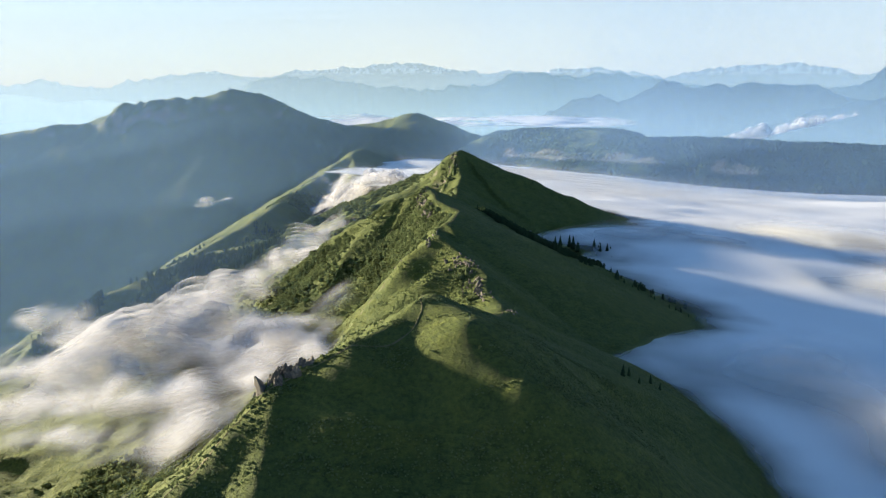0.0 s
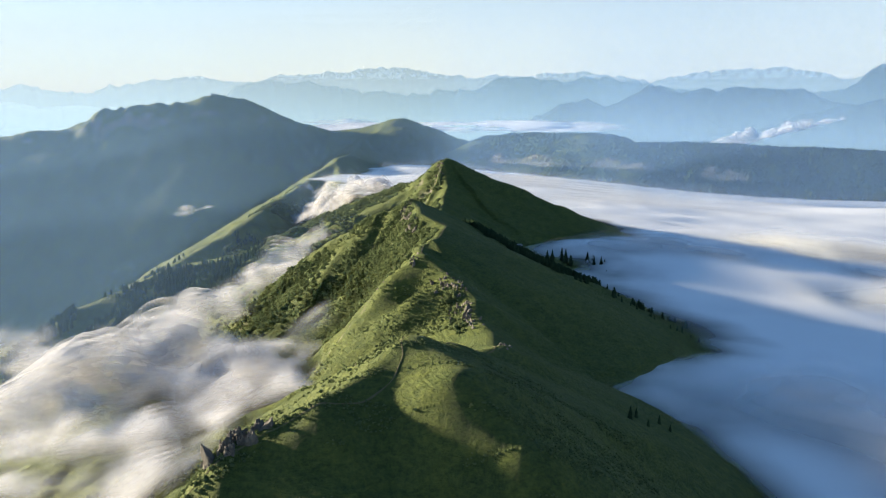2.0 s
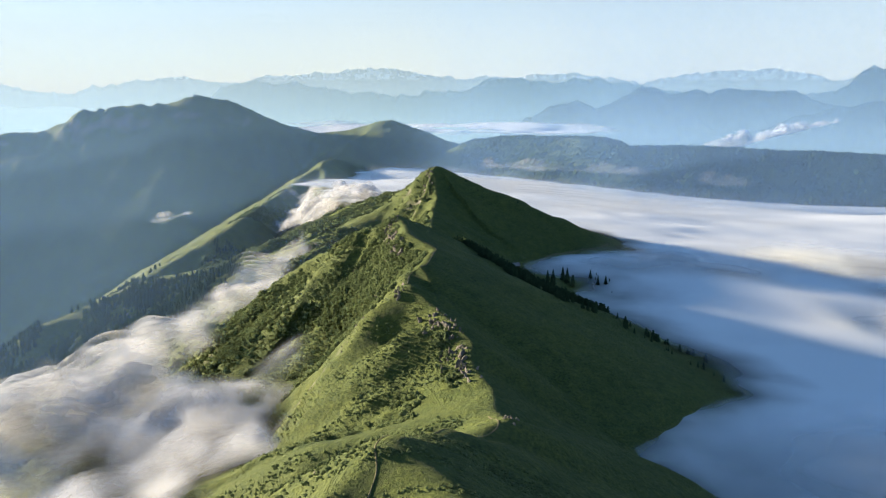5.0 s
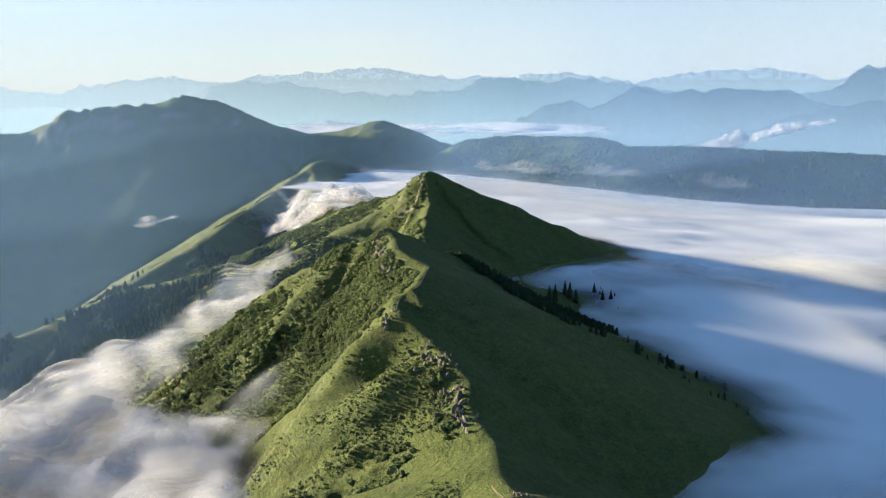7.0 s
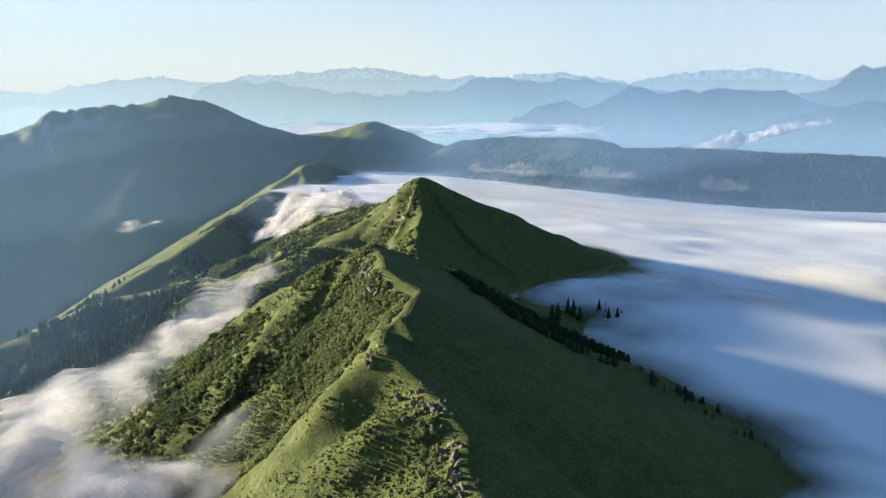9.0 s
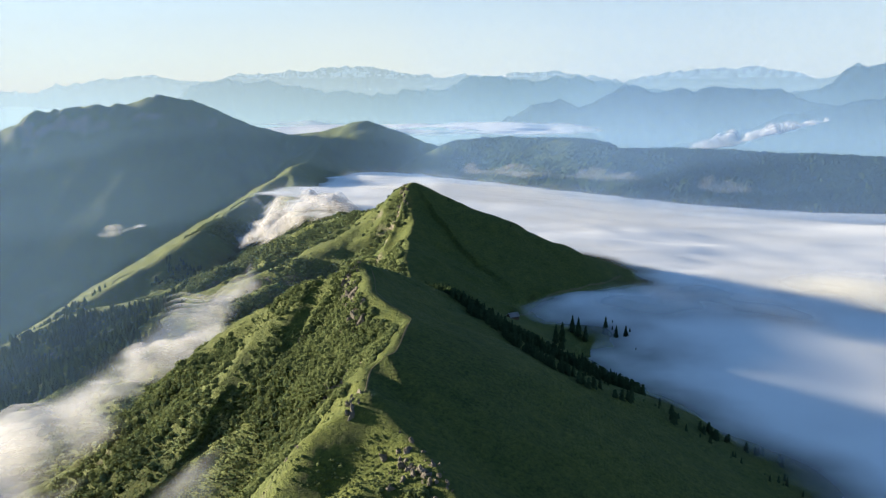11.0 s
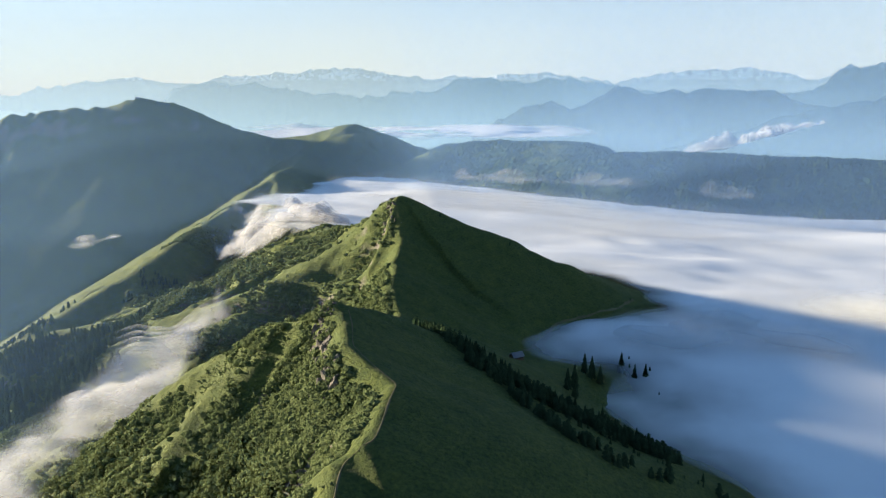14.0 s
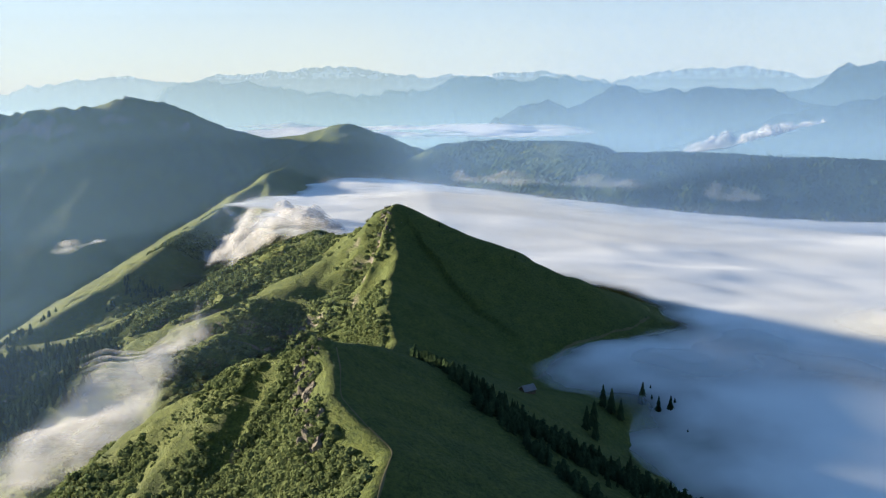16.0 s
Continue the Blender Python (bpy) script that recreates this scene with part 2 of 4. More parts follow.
def bumped(n, l, bsdf, height, strength, distance, prior=None):
    b = n.new("ShaderNodeBump")
    b.inputs["Strength"].default_value, b.inputs["Distance"].default_value = strength, distance
    l.new(height, b.inputs["Height"])
    if prior:
        l.new(prior, b.inputs["Normal"])
    if bsdf:
        l.new(b.outputs[0], bsdf.inputs["Normal"])
    return b.outputs[0]


def grass_material():
    m, n, l, p = material("alpine_grass")
    g = n.new("ShaderNodeNewGeometry")
    pos = g.outputs["Position"]
    broad = noise_node(n, l, pos, 0.022, 5, 0.6)
    mid = noise_node(n, l, pos, 0.16, 5, 0.65)
    fine = noise_node(n, l, pos, 0.75, 5, 0.75)
    c1 = ramp(n, l, broad, [(0.3, (0.034, 0.058, 0.018)), (0.5, (0.078, 0.094, 0.029)), (0.72, (0.118, 0.130, 0.028))])
    c2 = ramp(n, l, mid, [(0.34, (0.022, 0.044, 0.014)), (0.52, (0.074, 0.092, 0.027)), (0.70, (0.128, 0.142, 0.030))])
    col = mixed(n, l, 0.55, c1, c2)
    col = mixed(n, l, 0.45, col, ramp(n, l, fine, [(0.36, (0.018, 0.036, 0.011)), (0.62, (0.128, 0.160, 0.030))]))
    sep = n.new("ShaderNodeSeparateXYZ")
    l.new(g.outputs["Normal"], sep.inputs[0])
    steep = n.new("ShaderNodeMapRange")
    steep.inputs[1].default_value, steep.inputs[2].default_value = 0.60, 0.49
    l.new(sep.outputs[2], steep.inputs[0])
    rock = ramp(n, l, noise_node(n, l, pos, 0.7, 6, 0.7), [(0.3, (0.07, 0.06, 0.05)), (0.7, (0.26, 0.23, 0.19))])
    col = mixed(n, l, steep.outputs[0], col, rock)
    l.new(col, p.inputs["Base Color"])
    p.inputs["Roughness"].default_value = 0.9
    p.inputs["Specular IOR Level"].default_value = 0.15
    lines = noise_node(n, l, pos, 1.0, 3, 0.5, (0.10, 0.10, 1.5))
    b1 = bumped(n, l, None, lines, 0.8, 1.0)
    b2 = bumped(n, l, None, mid, 0.8, 1.6, b1)
    bumped(n, l, p, fine, 0.9, 0.9, b2)
    return m


def plain_material(name, dark, light, scale, rough=0.9, bump=0.3, stretch=None):
    m, n, l, p = material(name)
    g = n.new("ShaderNodeNewGeometry")
    a = noise_node(n, l, g.outputs["Position"], scale, 6, 0.65, stretch)
    b = noise_node(n, l, g.outputs["Position"], scale * 0.13, 3, 0.5)
    col = mixed(n, l, 0.4, ramp(n, l, a, [(0.3, dark), (0.7, light)]), ramp(n, l, b, [(0.35, dark), (0.65, light)]))
    l.new(col, p.inputs["Base Color"])
    p.inputs["Roughness"].default_value = rough
    p.inputs["Specular IOR Level"].default_value = 0.2
    bumped(n, l, p, a, 0.8, bump)
    return m


def leaf_material(name, dark, light, through=0.35):
    """Leaves: part of the light goes through them."""
    m, n, l, p = material(name)
    n.remove(p)
    g = n.new("ShaderNodeNewGeometry")
    a = noise_node(n, l, g.outputs["Position"], 1.1, 5, 0.75)
    broad = noise_node(n, l, g.outputs["Position"], 0.06, 3, 0.6)
    col = ramp(n, l, a, [(0.3, dark), (0.7, light)])
    col = mixed(n, l, 0.4, col, ramp(n, l, g.outputs["Random Per Island"], [(0.0, dark), (1.0, light)]))
    col = mixed(n, l, 0.3, col, ramp(n, l, broad, [(0.35, dark), (0.65, light)]))
    d, t, mx = n.new("ShaderNodeBsdfDiffuse"), n.new("ShaderNodeBsdfTranslucent"), n.new("ShaderNodeMixShader")
    mx.inputs[0].default_value = through
    l.new(col, d.inputs[0]), l.new(col, t.inputs[0])
    l.new(d.outputs[0], mx.inputs[1]), l.new(t.outputs[0], mx.inputs[2])
    l.new(mx.outputs[0], n["Material Output"].inputs[0])
    return m


def vapour_material(name, colour, strength=1.0, scale=0.02, low=0.25, high=0.75, through_light=0.5, stretch=None, low_cut=0.55, torn=False, even=0.0, detail=7, lean=0.25, rough=0.62):
    """Cloud: scatters light on both sides; its opacity is the mesh's own thickness, broken up by noise."""
    m, n, l, p = material(name)
    n.remove(p)
    g = n.new("ShaderNodeNewGeometry")
    at = n.new("ShaderNodeAttribute")
    at.attribute_name = "thickness"
    nz = noise_node(n, l, g.outputs["Position"], scale, detail, rough, stretch)
    mr = n.new("ShaderNodeMapRange")
    mr.inputs[1].default_value, mr.inputs[2].default_value = low, high
    mr.inputs[3].default_value, mr.inputs[4].default_value = -low_cut, 0.3
    l.new(nz, mr.inputs[0])
    # thin parts break up first: alpha = clamp(thickness + noise * (1 - thickness))
    inv = n.new("ShaderNodeMath")
    inv.operation = "SUBTRACT"
    inv.inputs[0].default_value = 1.0
    l.new(at.outputs["Fac"], inv.inputs[1])
    ma = n.new("ShaderNodeMath")
    ma.operation, ma.use_clamp = "MULTIPLY_ADD", True
    l.new(mr.outputs[0], ma.inputs[0])
    l.new(inv.outputs[0], ma.inputs[1])
    l.new(at.outputs["Fac"], ma.inputs[2])
    pw = n.new("ShaderNodeMath")
    pw.operation, pw.use_clamp = "MULTIPLY", True
    l.new(ma.outputs[0], pw.inputs[0])
    pw.inputs[1].default_value = strength
    rim = n.new("ShaderNodeMapRange")
    rim.inputs[1].default_value, rim.inputs[2].default_value = 0.0, 0.22
    l.new(at.outputs["Fac"], rim.inputs[0])
    gate = n.new("ShaderNodeMath")
    gate.operation = "MULTIPLY"
    l.new(pw.outputs[0], gate.inputs[0]), l.new(rim.outputs[0], gate.inputs[1])
    if torn:
        # opacity goes up and down with the noise all through the cloud
        mr.inputs[3].default_value, mr.inputs[4].default_value = 0.08, 1.6
        ma.operation = "MULTIPLY"
        l.new(at.outputs["Fac"], ma.inputs[1])
    d, t, tr = n.new("ShaderNodeBsdfDiffuse"), n.new("ShaderNodeBsdfTranslucent"), n.new("ShaderNodeBsdfTransparent")
    d.inputs[0].default_value = t.inputs[0].default_value = (*colour, 1)
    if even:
        # normals bent up and, by lean, sunwards: evened shading stands in for scattered light
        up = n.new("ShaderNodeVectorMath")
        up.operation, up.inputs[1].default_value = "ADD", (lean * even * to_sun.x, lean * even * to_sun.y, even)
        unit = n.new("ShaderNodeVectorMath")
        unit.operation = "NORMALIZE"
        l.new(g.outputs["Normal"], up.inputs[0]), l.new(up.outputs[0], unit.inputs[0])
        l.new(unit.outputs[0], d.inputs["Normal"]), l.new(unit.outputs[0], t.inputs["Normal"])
    body, out = n.new("ShaderNodeMixShader"), n.new("ShaderNodeMixShader")
    body.inputs[0].default_value = through_light
    l.new(d.outputs[0], body.inputs[1]), l.new(t.outputs[0], body.inputs[2])
    l.new((gate if name != "valley_haze" else pw).outputs[0], out.inputs[0]), l.new(tr.outputs[0], out.inputs[1]), l.new(body.outputs[0], out.inputs[2])
    l.new(out.outputs[0], n["Material Output"].inputs[0])
    return m


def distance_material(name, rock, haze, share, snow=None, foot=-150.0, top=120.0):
    """Far ranges behind many kilometres of air: haze painted as a glow over the rock, more of it low down."""
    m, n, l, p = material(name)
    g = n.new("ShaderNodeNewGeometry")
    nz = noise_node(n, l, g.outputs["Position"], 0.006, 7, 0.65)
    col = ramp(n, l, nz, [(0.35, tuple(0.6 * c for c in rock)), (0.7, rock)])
    sep = n.new("ShaderNodeSeparateXYZ")
    l.new(g.outputs["Position"], sep.inputs[0])
    if snow:
        sn = n.new("ShaderNodeMapRange")
        sn.inputs[1].default_value, sn.inputs[2].default_value = snow, snow + 25
        l.new(sep.outputs[2], sn.inputs[0])
        patch = ramp(n, l, noise_node(n, l, g.outputs["Position"], 0.022, 6, 0.7), [(0.47, (0, 0, 0)), (0.55, (1, 1, 1))])
        col = mixed(n, l, mixed(n, l, 1.0, sn.outputs[0], patch, "MULTIPLY"), col, (0.8, 0.8, 0.82))
    l.new(col, p.inputs["Base Color"])
    p.inputs["Roughness"].default_value = 1.0
    p.inputs["Specular IOR Level"].default_value = 0.0
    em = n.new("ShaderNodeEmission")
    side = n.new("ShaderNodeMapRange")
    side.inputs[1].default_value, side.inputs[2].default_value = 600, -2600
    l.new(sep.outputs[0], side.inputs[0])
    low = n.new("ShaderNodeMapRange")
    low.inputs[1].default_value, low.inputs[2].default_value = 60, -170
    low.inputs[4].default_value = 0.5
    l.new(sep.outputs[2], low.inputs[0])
    # painted haze turns brighter towards the sun at left, pale low down
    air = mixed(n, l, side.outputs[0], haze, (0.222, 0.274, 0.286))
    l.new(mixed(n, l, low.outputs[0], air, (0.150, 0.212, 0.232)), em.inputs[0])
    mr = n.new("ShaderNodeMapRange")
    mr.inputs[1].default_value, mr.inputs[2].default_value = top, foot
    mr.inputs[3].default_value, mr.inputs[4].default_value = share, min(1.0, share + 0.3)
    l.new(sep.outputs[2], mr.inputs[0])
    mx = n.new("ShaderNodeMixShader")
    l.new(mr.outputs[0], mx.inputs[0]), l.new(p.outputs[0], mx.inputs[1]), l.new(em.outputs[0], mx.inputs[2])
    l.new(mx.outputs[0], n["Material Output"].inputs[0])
    return m


GRASS = grass_material()
ROCK = plain_material("crag_rock", (0.055, 0.050, 0.042), (0.21, 0.19, 0.155), 0.6, 0.9, 0.5)
SOIL = plain_material("trodden_soil", (0.085, 0.085, 0.038), (0.165, 0.145, 0.075), 0.5, 0.95, 0.1)
BUSH = leaf_material("alder_leaves", (0.070, 0.096, 0.042), (0.185, 0.222, 0.098))
NEEDLE = leaf_material("spruce_needles", (0.018, 0.034, 0.018), (0.050, 0.078, 0.036), 0.15)
BARK = plain_material("bark", (0.05, 0.035, 0.025), (0.14, 0.10, 0.07), 3.0)
CLOUD = vapour_material("cloud_sea", (0.93, 0.955, 0.95), 1.0, 0.010, through_light=0.10, stretch=(0.8, 1.2, 1.0), even=0.8, lean=-0.11, detail=3, rough=0.5)
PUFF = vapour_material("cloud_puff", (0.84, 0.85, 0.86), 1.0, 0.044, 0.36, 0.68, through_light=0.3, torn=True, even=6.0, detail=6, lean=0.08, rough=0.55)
VEIL = vapour_material("cloud_top", (0.92, 0.945, 0.945), 1.0, 0.006, 0.0, 1.0, through_light=0.12, low_cut=0.0, even=1.2, detail=1, lean=-0.06)
# the blue of distant air, put into the colour of the haze sheets
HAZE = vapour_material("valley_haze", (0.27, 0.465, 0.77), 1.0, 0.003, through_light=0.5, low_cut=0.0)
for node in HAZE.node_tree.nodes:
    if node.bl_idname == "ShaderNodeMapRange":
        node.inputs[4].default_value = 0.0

# ---------------------------------------------------------------- ground: one sheet to the horizon
gx = steps((-4800, -1300, 130, 14), (-1300, -600, 12, 12), (-600, -170, 12, 3.2), (-170, -90, 3.2, 1.4), (-90, 60, 1.4, 1.4), (60, 190, 1.5, 4), (190, 1300, 4, 26), (1300, 4800, 26, 130))
gy = steps((-1500, 60, 100, 8), (60, 130, 3, 1.5), (130, 560, 1.5, 1.5), (560, 800, 1.6, 2.6), (800, 1200, 2.6, 7), (1200, 2150, 7, 14), (2150, 2450, 9, 9), (2450, 2700, 12, 20), (2700, 4850, 20, 130))
GX, GY = np.meshgrid(gx, gy)
GZ = land(GX, GY)
ground = new("ground", mesh_from("ground", np.stack([GX.ravel(), GY.ravel(), GZ.ravel()], 1), grid_faces(len(gx), len(gy)), GRASS))
tagged(ground, "green alpine ridge and valley land with grass, crags and gullies", "mountain ridge", kind="structure")


def z_at(x, y):
    return float(land(np.array([float(x)]), np.array([float(y)]))[0])


# ---------------------------------------------------------------- clouds
def vapour(name, X, Y, Z, thick, mat, label, category="cloud"):
    me = mesh_from(name, np.stack([X.ravel(), Y.ravel(), Z.ravel()], 1), grid_faces(X.shape[1], X.shape[0]), mat)
    at = me.attributes.new("thickness", "FLOAT", "POINT")
    at.data.foreach_set("value", np.ascontiguousarray(thick.ravel(), np.float32))
    return tagged(new(name, me), label, category, kind="stuff")


def cloud_level(x, y):
    z = -126 + 5.0 * np.exp(-((x - 128) ** 2 + (y - 505) ** 2) / 60.0**2) - 1.2 * np.exp(-((x - 92) ** 2 + (y - 605) ** 2) / 75.0**2) - 0.060 * np.maximum(0, x - 80) - 0.05 * np.maximum(0, y - 900)
    u, v = 0.93 * x - 0.37 * y, 0.37 * x + 0.93 * y
    z = z + (4.5 + 2.5 * smooth(250, 700, x)) * fbm(u * 0.45, v, 170, 2, 71) + (3.0 - 2.0 * smooth(300, 700, x)) * fbm(u * 0.6, v, 75, 3, 75, 0.4)
    return np.maximum(z, -330)


sx = steps((-420, -60, 14, 5), (-60, 330, 5, 5), (330, 1500, 6, 26), (1500, 4800, 30, 140))
sy = steps((-1400, 0, 90, 12), (0, 180, 10, 5), (180, 800, 5, 5), (800, 1900, 6, 14), (1900, 4800, 16, 140))
SX, SY = np.meshgrid(sx, sy)
SZ, ground_z = cloud_level(SX, SY), land(SX, SY)
crest_x = np.interp(SY, [776, 1049, 1180, 1400, 1650, 1783, 2280], [15, -57, -90, -140, -200, -215, -203])
over = smooth(-20, 30, crest_x - SX) * smooth(1020, 1150, SY) * (1 - smooth(1450, 1600, SY))
SZ = np.where(over > 0, np.maximum(SZ, ground_z + 9 + 5 * fbm(SX, SY, 40, 3, 77)) * over + SZ * (1 - over), SZ)
thick = smooth(-7, 17, SZ - ground_z + 4 * fbm(SX, SY, 45, 4, 79))
thick = thick * (1 - smooth(-5, 80, crest_x - SX + 45 * fbm(SX, SY, 60, 3, 81)))
beyond = smooth(-10, 25, crest_x - SX)
thick = thick * (1 - beyond + beyond * smooth(1080, 1220, SY + 40 * fbm(SX, SY, 50, 3, 83)) * (1 - smooth(1430, 1600, SY)))
thick = np.where((SX < 10) & (SY < 900), 0.0, thick)
sea = vapour("cloud_sea", SX, SY, SZ, thick, CLOUD, "white sea of cloud lapping against the shaded mountain side", "cloud sea")
near_land = smooth(-2, 24, SZ - ground_z)
swell = fbm(0.6 * SX + 0.25 * SY, SY, 230, 3, 721) + 0.35 * fbm(0.8 * SX, SY, 80, 3, 725)
for up in (3.0, 6.5, 10.5, 15.0, 20.0):
    lz = SZ + up * (0.25 + 0.75 * near_land)
    lt = (0.50 - 0.008 * up) * thick * near_land * smooth(-0.8 + 0.035 * up, 0.35 + 0.035 * up, swell) * (1 - 0.85 * smooth(650, 950, SY)) * (1 - 0.5 * smooth(350, 600, SX))
    me = mesh_from("layer", np.stack([SX.ravel(), SY.ravel(), lz.ravel()], 1), grid_faces(SX.shape[1], SX.shape[0]), VEIL)
    at = me.attributes.new("thickness", "FLOAT", "POINT")
    at.data.foreach_set("value", np.ascontiguousarray(lt.ravel(), np.float32))
    new("layer", me).parent = sea


LAYERS = 8


def puff(name, spine, label, lumps=9.0, seed=0, cell=5.0, mat=PUFF, dense_share=0.75, drape=False):
    """A cloud bank along a spine of (x, y, z, half width): a lumpy top and a flatter underside, thinning to nothing at its rim."""
    xs, ys, ws = [p[0] for p in spine], [p[1] for p in spine], [p[3] for p in spine]
    m = max(ws) + 30
    X, Y = np.meshgrid(np.arange(min(xs) - m, max(xs) + m, cell), np.arange(min(ys) - m, max(ys) + m, cell))
    body, level, weight = np.full(X.shape, -9.0), np.zeros(X.shape), np.full(X.shape, 1e-9)
    for a, b in zip(spine, spine[1:]):
        dx, dy = b[0] - a[0], b[1] - a[1]
        s = np.clip(((X - a[0]) * dx + (Y - a[1]) * dy) / (dx * dx + dy * dy), 0, 1)
        d = np.hypot(X - a[0] - s * dx, Y - a[1] - s * dy)
        w = a[3] + s * (b[3] - a[3])
        body = np.maximum(body, 1 - d / w)
        k = 1 / (d + 5) ** 3
        level, weight = level + k * (a[2] + s * (b[2] - a[2])), weight + k
    level = level / weight
    if drape:
        under = land(X, Y)
        level = np.clip(level, under + 5, under + 15)
    else:
        level = np.maximum(level, np.minimum(land(X, Y) + 4, level + 12))
    shape = body + 0.55 * fbm(X, Y, 70, 3, seed)
    t = np.clip(shape, 0, 1.2)
    lump = 0.8 + 0.5 * fbm(X, Y, 45, 3, seed + 5)
    tall = np.sqrt(t) * lumps * lump * min(1.0, sum(ws) / len(ws) / 30) + 0.5
    # a close stack of thin layers from the underside to the top: together they carry billows that thin out at the rim and upwards
    top = None
    for k in range(LAYERS):
        f = k / (LAYERS - 1)
        z = level + tall * (1.5 * f - 0.35)
        rise = lumps * 1.5 * f
        billow = 0.26 * fbm(X + 0.5 * rise, Y + 0.3 * rise, 30, 3, seed + 9, 0.5) + 0.26 * fbm(X - 0.5 * rise + 57, Y + 0.4 * rise, 30, 3, seed + 13, 0.5)
        a = smooth(0.0, 0.75, shape + billow - 0.42 * f ** 1.6) * dense_share
        if top is None:
            top = vapour(name, X, Y, z, a, mat, label)
            continue
        me = mesh_from(name, np.stack([X.ravel(), Y.ravel(), z.ravel()], 1), grid_faces(X.shape[1], X.shape[0]), mat)
        at = me.attributes.new("thickness", "FLOAT", "POINT")
        at.data.foreach_set("value", np.ascontiguousarray(a.ravel(), np.float32))
        new("layer", me).parent = top
    return top


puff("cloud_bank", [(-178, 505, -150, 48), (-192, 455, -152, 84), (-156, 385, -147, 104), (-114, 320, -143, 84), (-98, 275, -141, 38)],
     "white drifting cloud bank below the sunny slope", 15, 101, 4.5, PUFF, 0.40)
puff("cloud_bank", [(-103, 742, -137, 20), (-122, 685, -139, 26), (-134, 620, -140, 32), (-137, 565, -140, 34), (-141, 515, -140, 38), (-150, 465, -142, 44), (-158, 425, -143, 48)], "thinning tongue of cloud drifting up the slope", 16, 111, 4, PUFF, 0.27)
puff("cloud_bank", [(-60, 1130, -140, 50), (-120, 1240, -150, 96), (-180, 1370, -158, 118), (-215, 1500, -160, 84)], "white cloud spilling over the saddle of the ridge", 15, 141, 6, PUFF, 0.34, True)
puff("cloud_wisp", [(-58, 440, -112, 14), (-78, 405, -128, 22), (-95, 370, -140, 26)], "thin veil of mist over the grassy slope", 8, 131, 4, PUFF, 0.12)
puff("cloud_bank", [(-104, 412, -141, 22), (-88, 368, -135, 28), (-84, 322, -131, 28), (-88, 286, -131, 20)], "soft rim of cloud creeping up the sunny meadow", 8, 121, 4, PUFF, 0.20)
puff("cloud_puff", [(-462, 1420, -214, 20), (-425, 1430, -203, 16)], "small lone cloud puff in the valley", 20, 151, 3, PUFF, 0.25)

# ---------------------------------------------------------------- upright blue sheets painting the valley haze, denser low down and farther off
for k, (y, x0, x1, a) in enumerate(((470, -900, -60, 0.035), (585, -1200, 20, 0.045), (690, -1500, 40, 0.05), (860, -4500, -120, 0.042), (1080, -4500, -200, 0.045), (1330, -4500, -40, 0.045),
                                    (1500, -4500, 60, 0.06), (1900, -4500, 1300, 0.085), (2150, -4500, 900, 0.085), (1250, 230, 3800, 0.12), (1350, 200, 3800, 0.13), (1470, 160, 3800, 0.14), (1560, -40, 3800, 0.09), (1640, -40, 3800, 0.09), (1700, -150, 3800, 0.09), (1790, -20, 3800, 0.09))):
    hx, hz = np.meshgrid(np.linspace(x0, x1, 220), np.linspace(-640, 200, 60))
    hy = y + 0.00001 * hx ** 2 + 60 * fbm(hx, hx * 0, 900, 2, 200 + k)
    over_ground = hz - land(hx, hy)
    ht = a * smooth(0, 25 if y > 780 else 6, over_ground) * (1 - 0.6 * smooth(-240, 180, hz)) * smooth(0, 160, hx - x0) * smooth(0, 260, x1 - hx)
    vapour("valley_haze", hx, hy, hz, ht, HAZE, "thin blue sheet that stands in for morning haze in the valley", "haze")

# ---------------------------------------------------------------- far ranges
def far_range(name, nodes, depth, mat, label, seed, jag=14.0, foot=-420):
    xs, zs = [p[0] for p in nodes], [p[1] for p in nodes]
    y0 = nodes[0][2]
    u = np.arange(xs[0], xs[-1], 9.0)
    v = np.linspace(-1, 1, 41)
    U, V = np.meshgrid(u, v)
    crest = np.interp(U, xs, zs)
    crest = crest + jag * (1.3 * (0.45 - abs(fbm(U, V * 0 + seed, 260, 5, seed, 0.55))) + 0.35 * fbm(U, V * 0 + seed, 45, 4, seed + 2, 0.6))
    fall = (abs(V) ** 0.85) * (crest - foot)
    spurs = (0.5 - abs(fbm(U + 90 * V, V * 300, 190, 4, seed + 3))) * 90 * smooth(0.0, 0.5, abs(V))
    ob = new(name, mesh_from(name, np.stack([U.ravel(), (y0 + V * depth + 40 * fbm(U, V * 0, 400, 2, seed + 8)).ravel(), (crest - fall + spurs).ravel()], 1), grid_faces(len(u), len(v)), mat))
    return tagged(ob, label, "mountain range", kind="structure")


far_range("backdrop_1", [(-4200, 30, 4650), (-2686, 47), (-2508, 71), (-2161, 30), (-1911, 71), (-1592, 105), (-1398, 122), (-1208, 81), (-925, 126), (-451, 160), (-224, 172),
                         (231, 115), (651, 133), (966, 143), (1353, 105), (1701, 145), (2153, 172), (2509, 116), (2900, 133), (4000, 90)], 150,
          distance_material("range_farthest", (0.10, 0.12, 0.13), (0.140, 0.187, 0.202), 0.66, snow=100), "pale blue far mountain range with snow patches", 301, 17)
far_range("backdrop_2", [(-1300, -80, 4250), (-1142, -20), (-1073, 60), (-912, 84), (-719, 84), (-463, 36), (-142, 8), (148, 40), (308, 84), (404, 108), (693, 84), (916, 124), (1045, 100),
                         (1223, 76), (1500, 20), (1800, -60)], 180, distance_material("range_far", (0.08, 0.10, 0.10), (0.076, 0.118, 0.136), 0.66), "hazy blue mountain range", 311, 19)
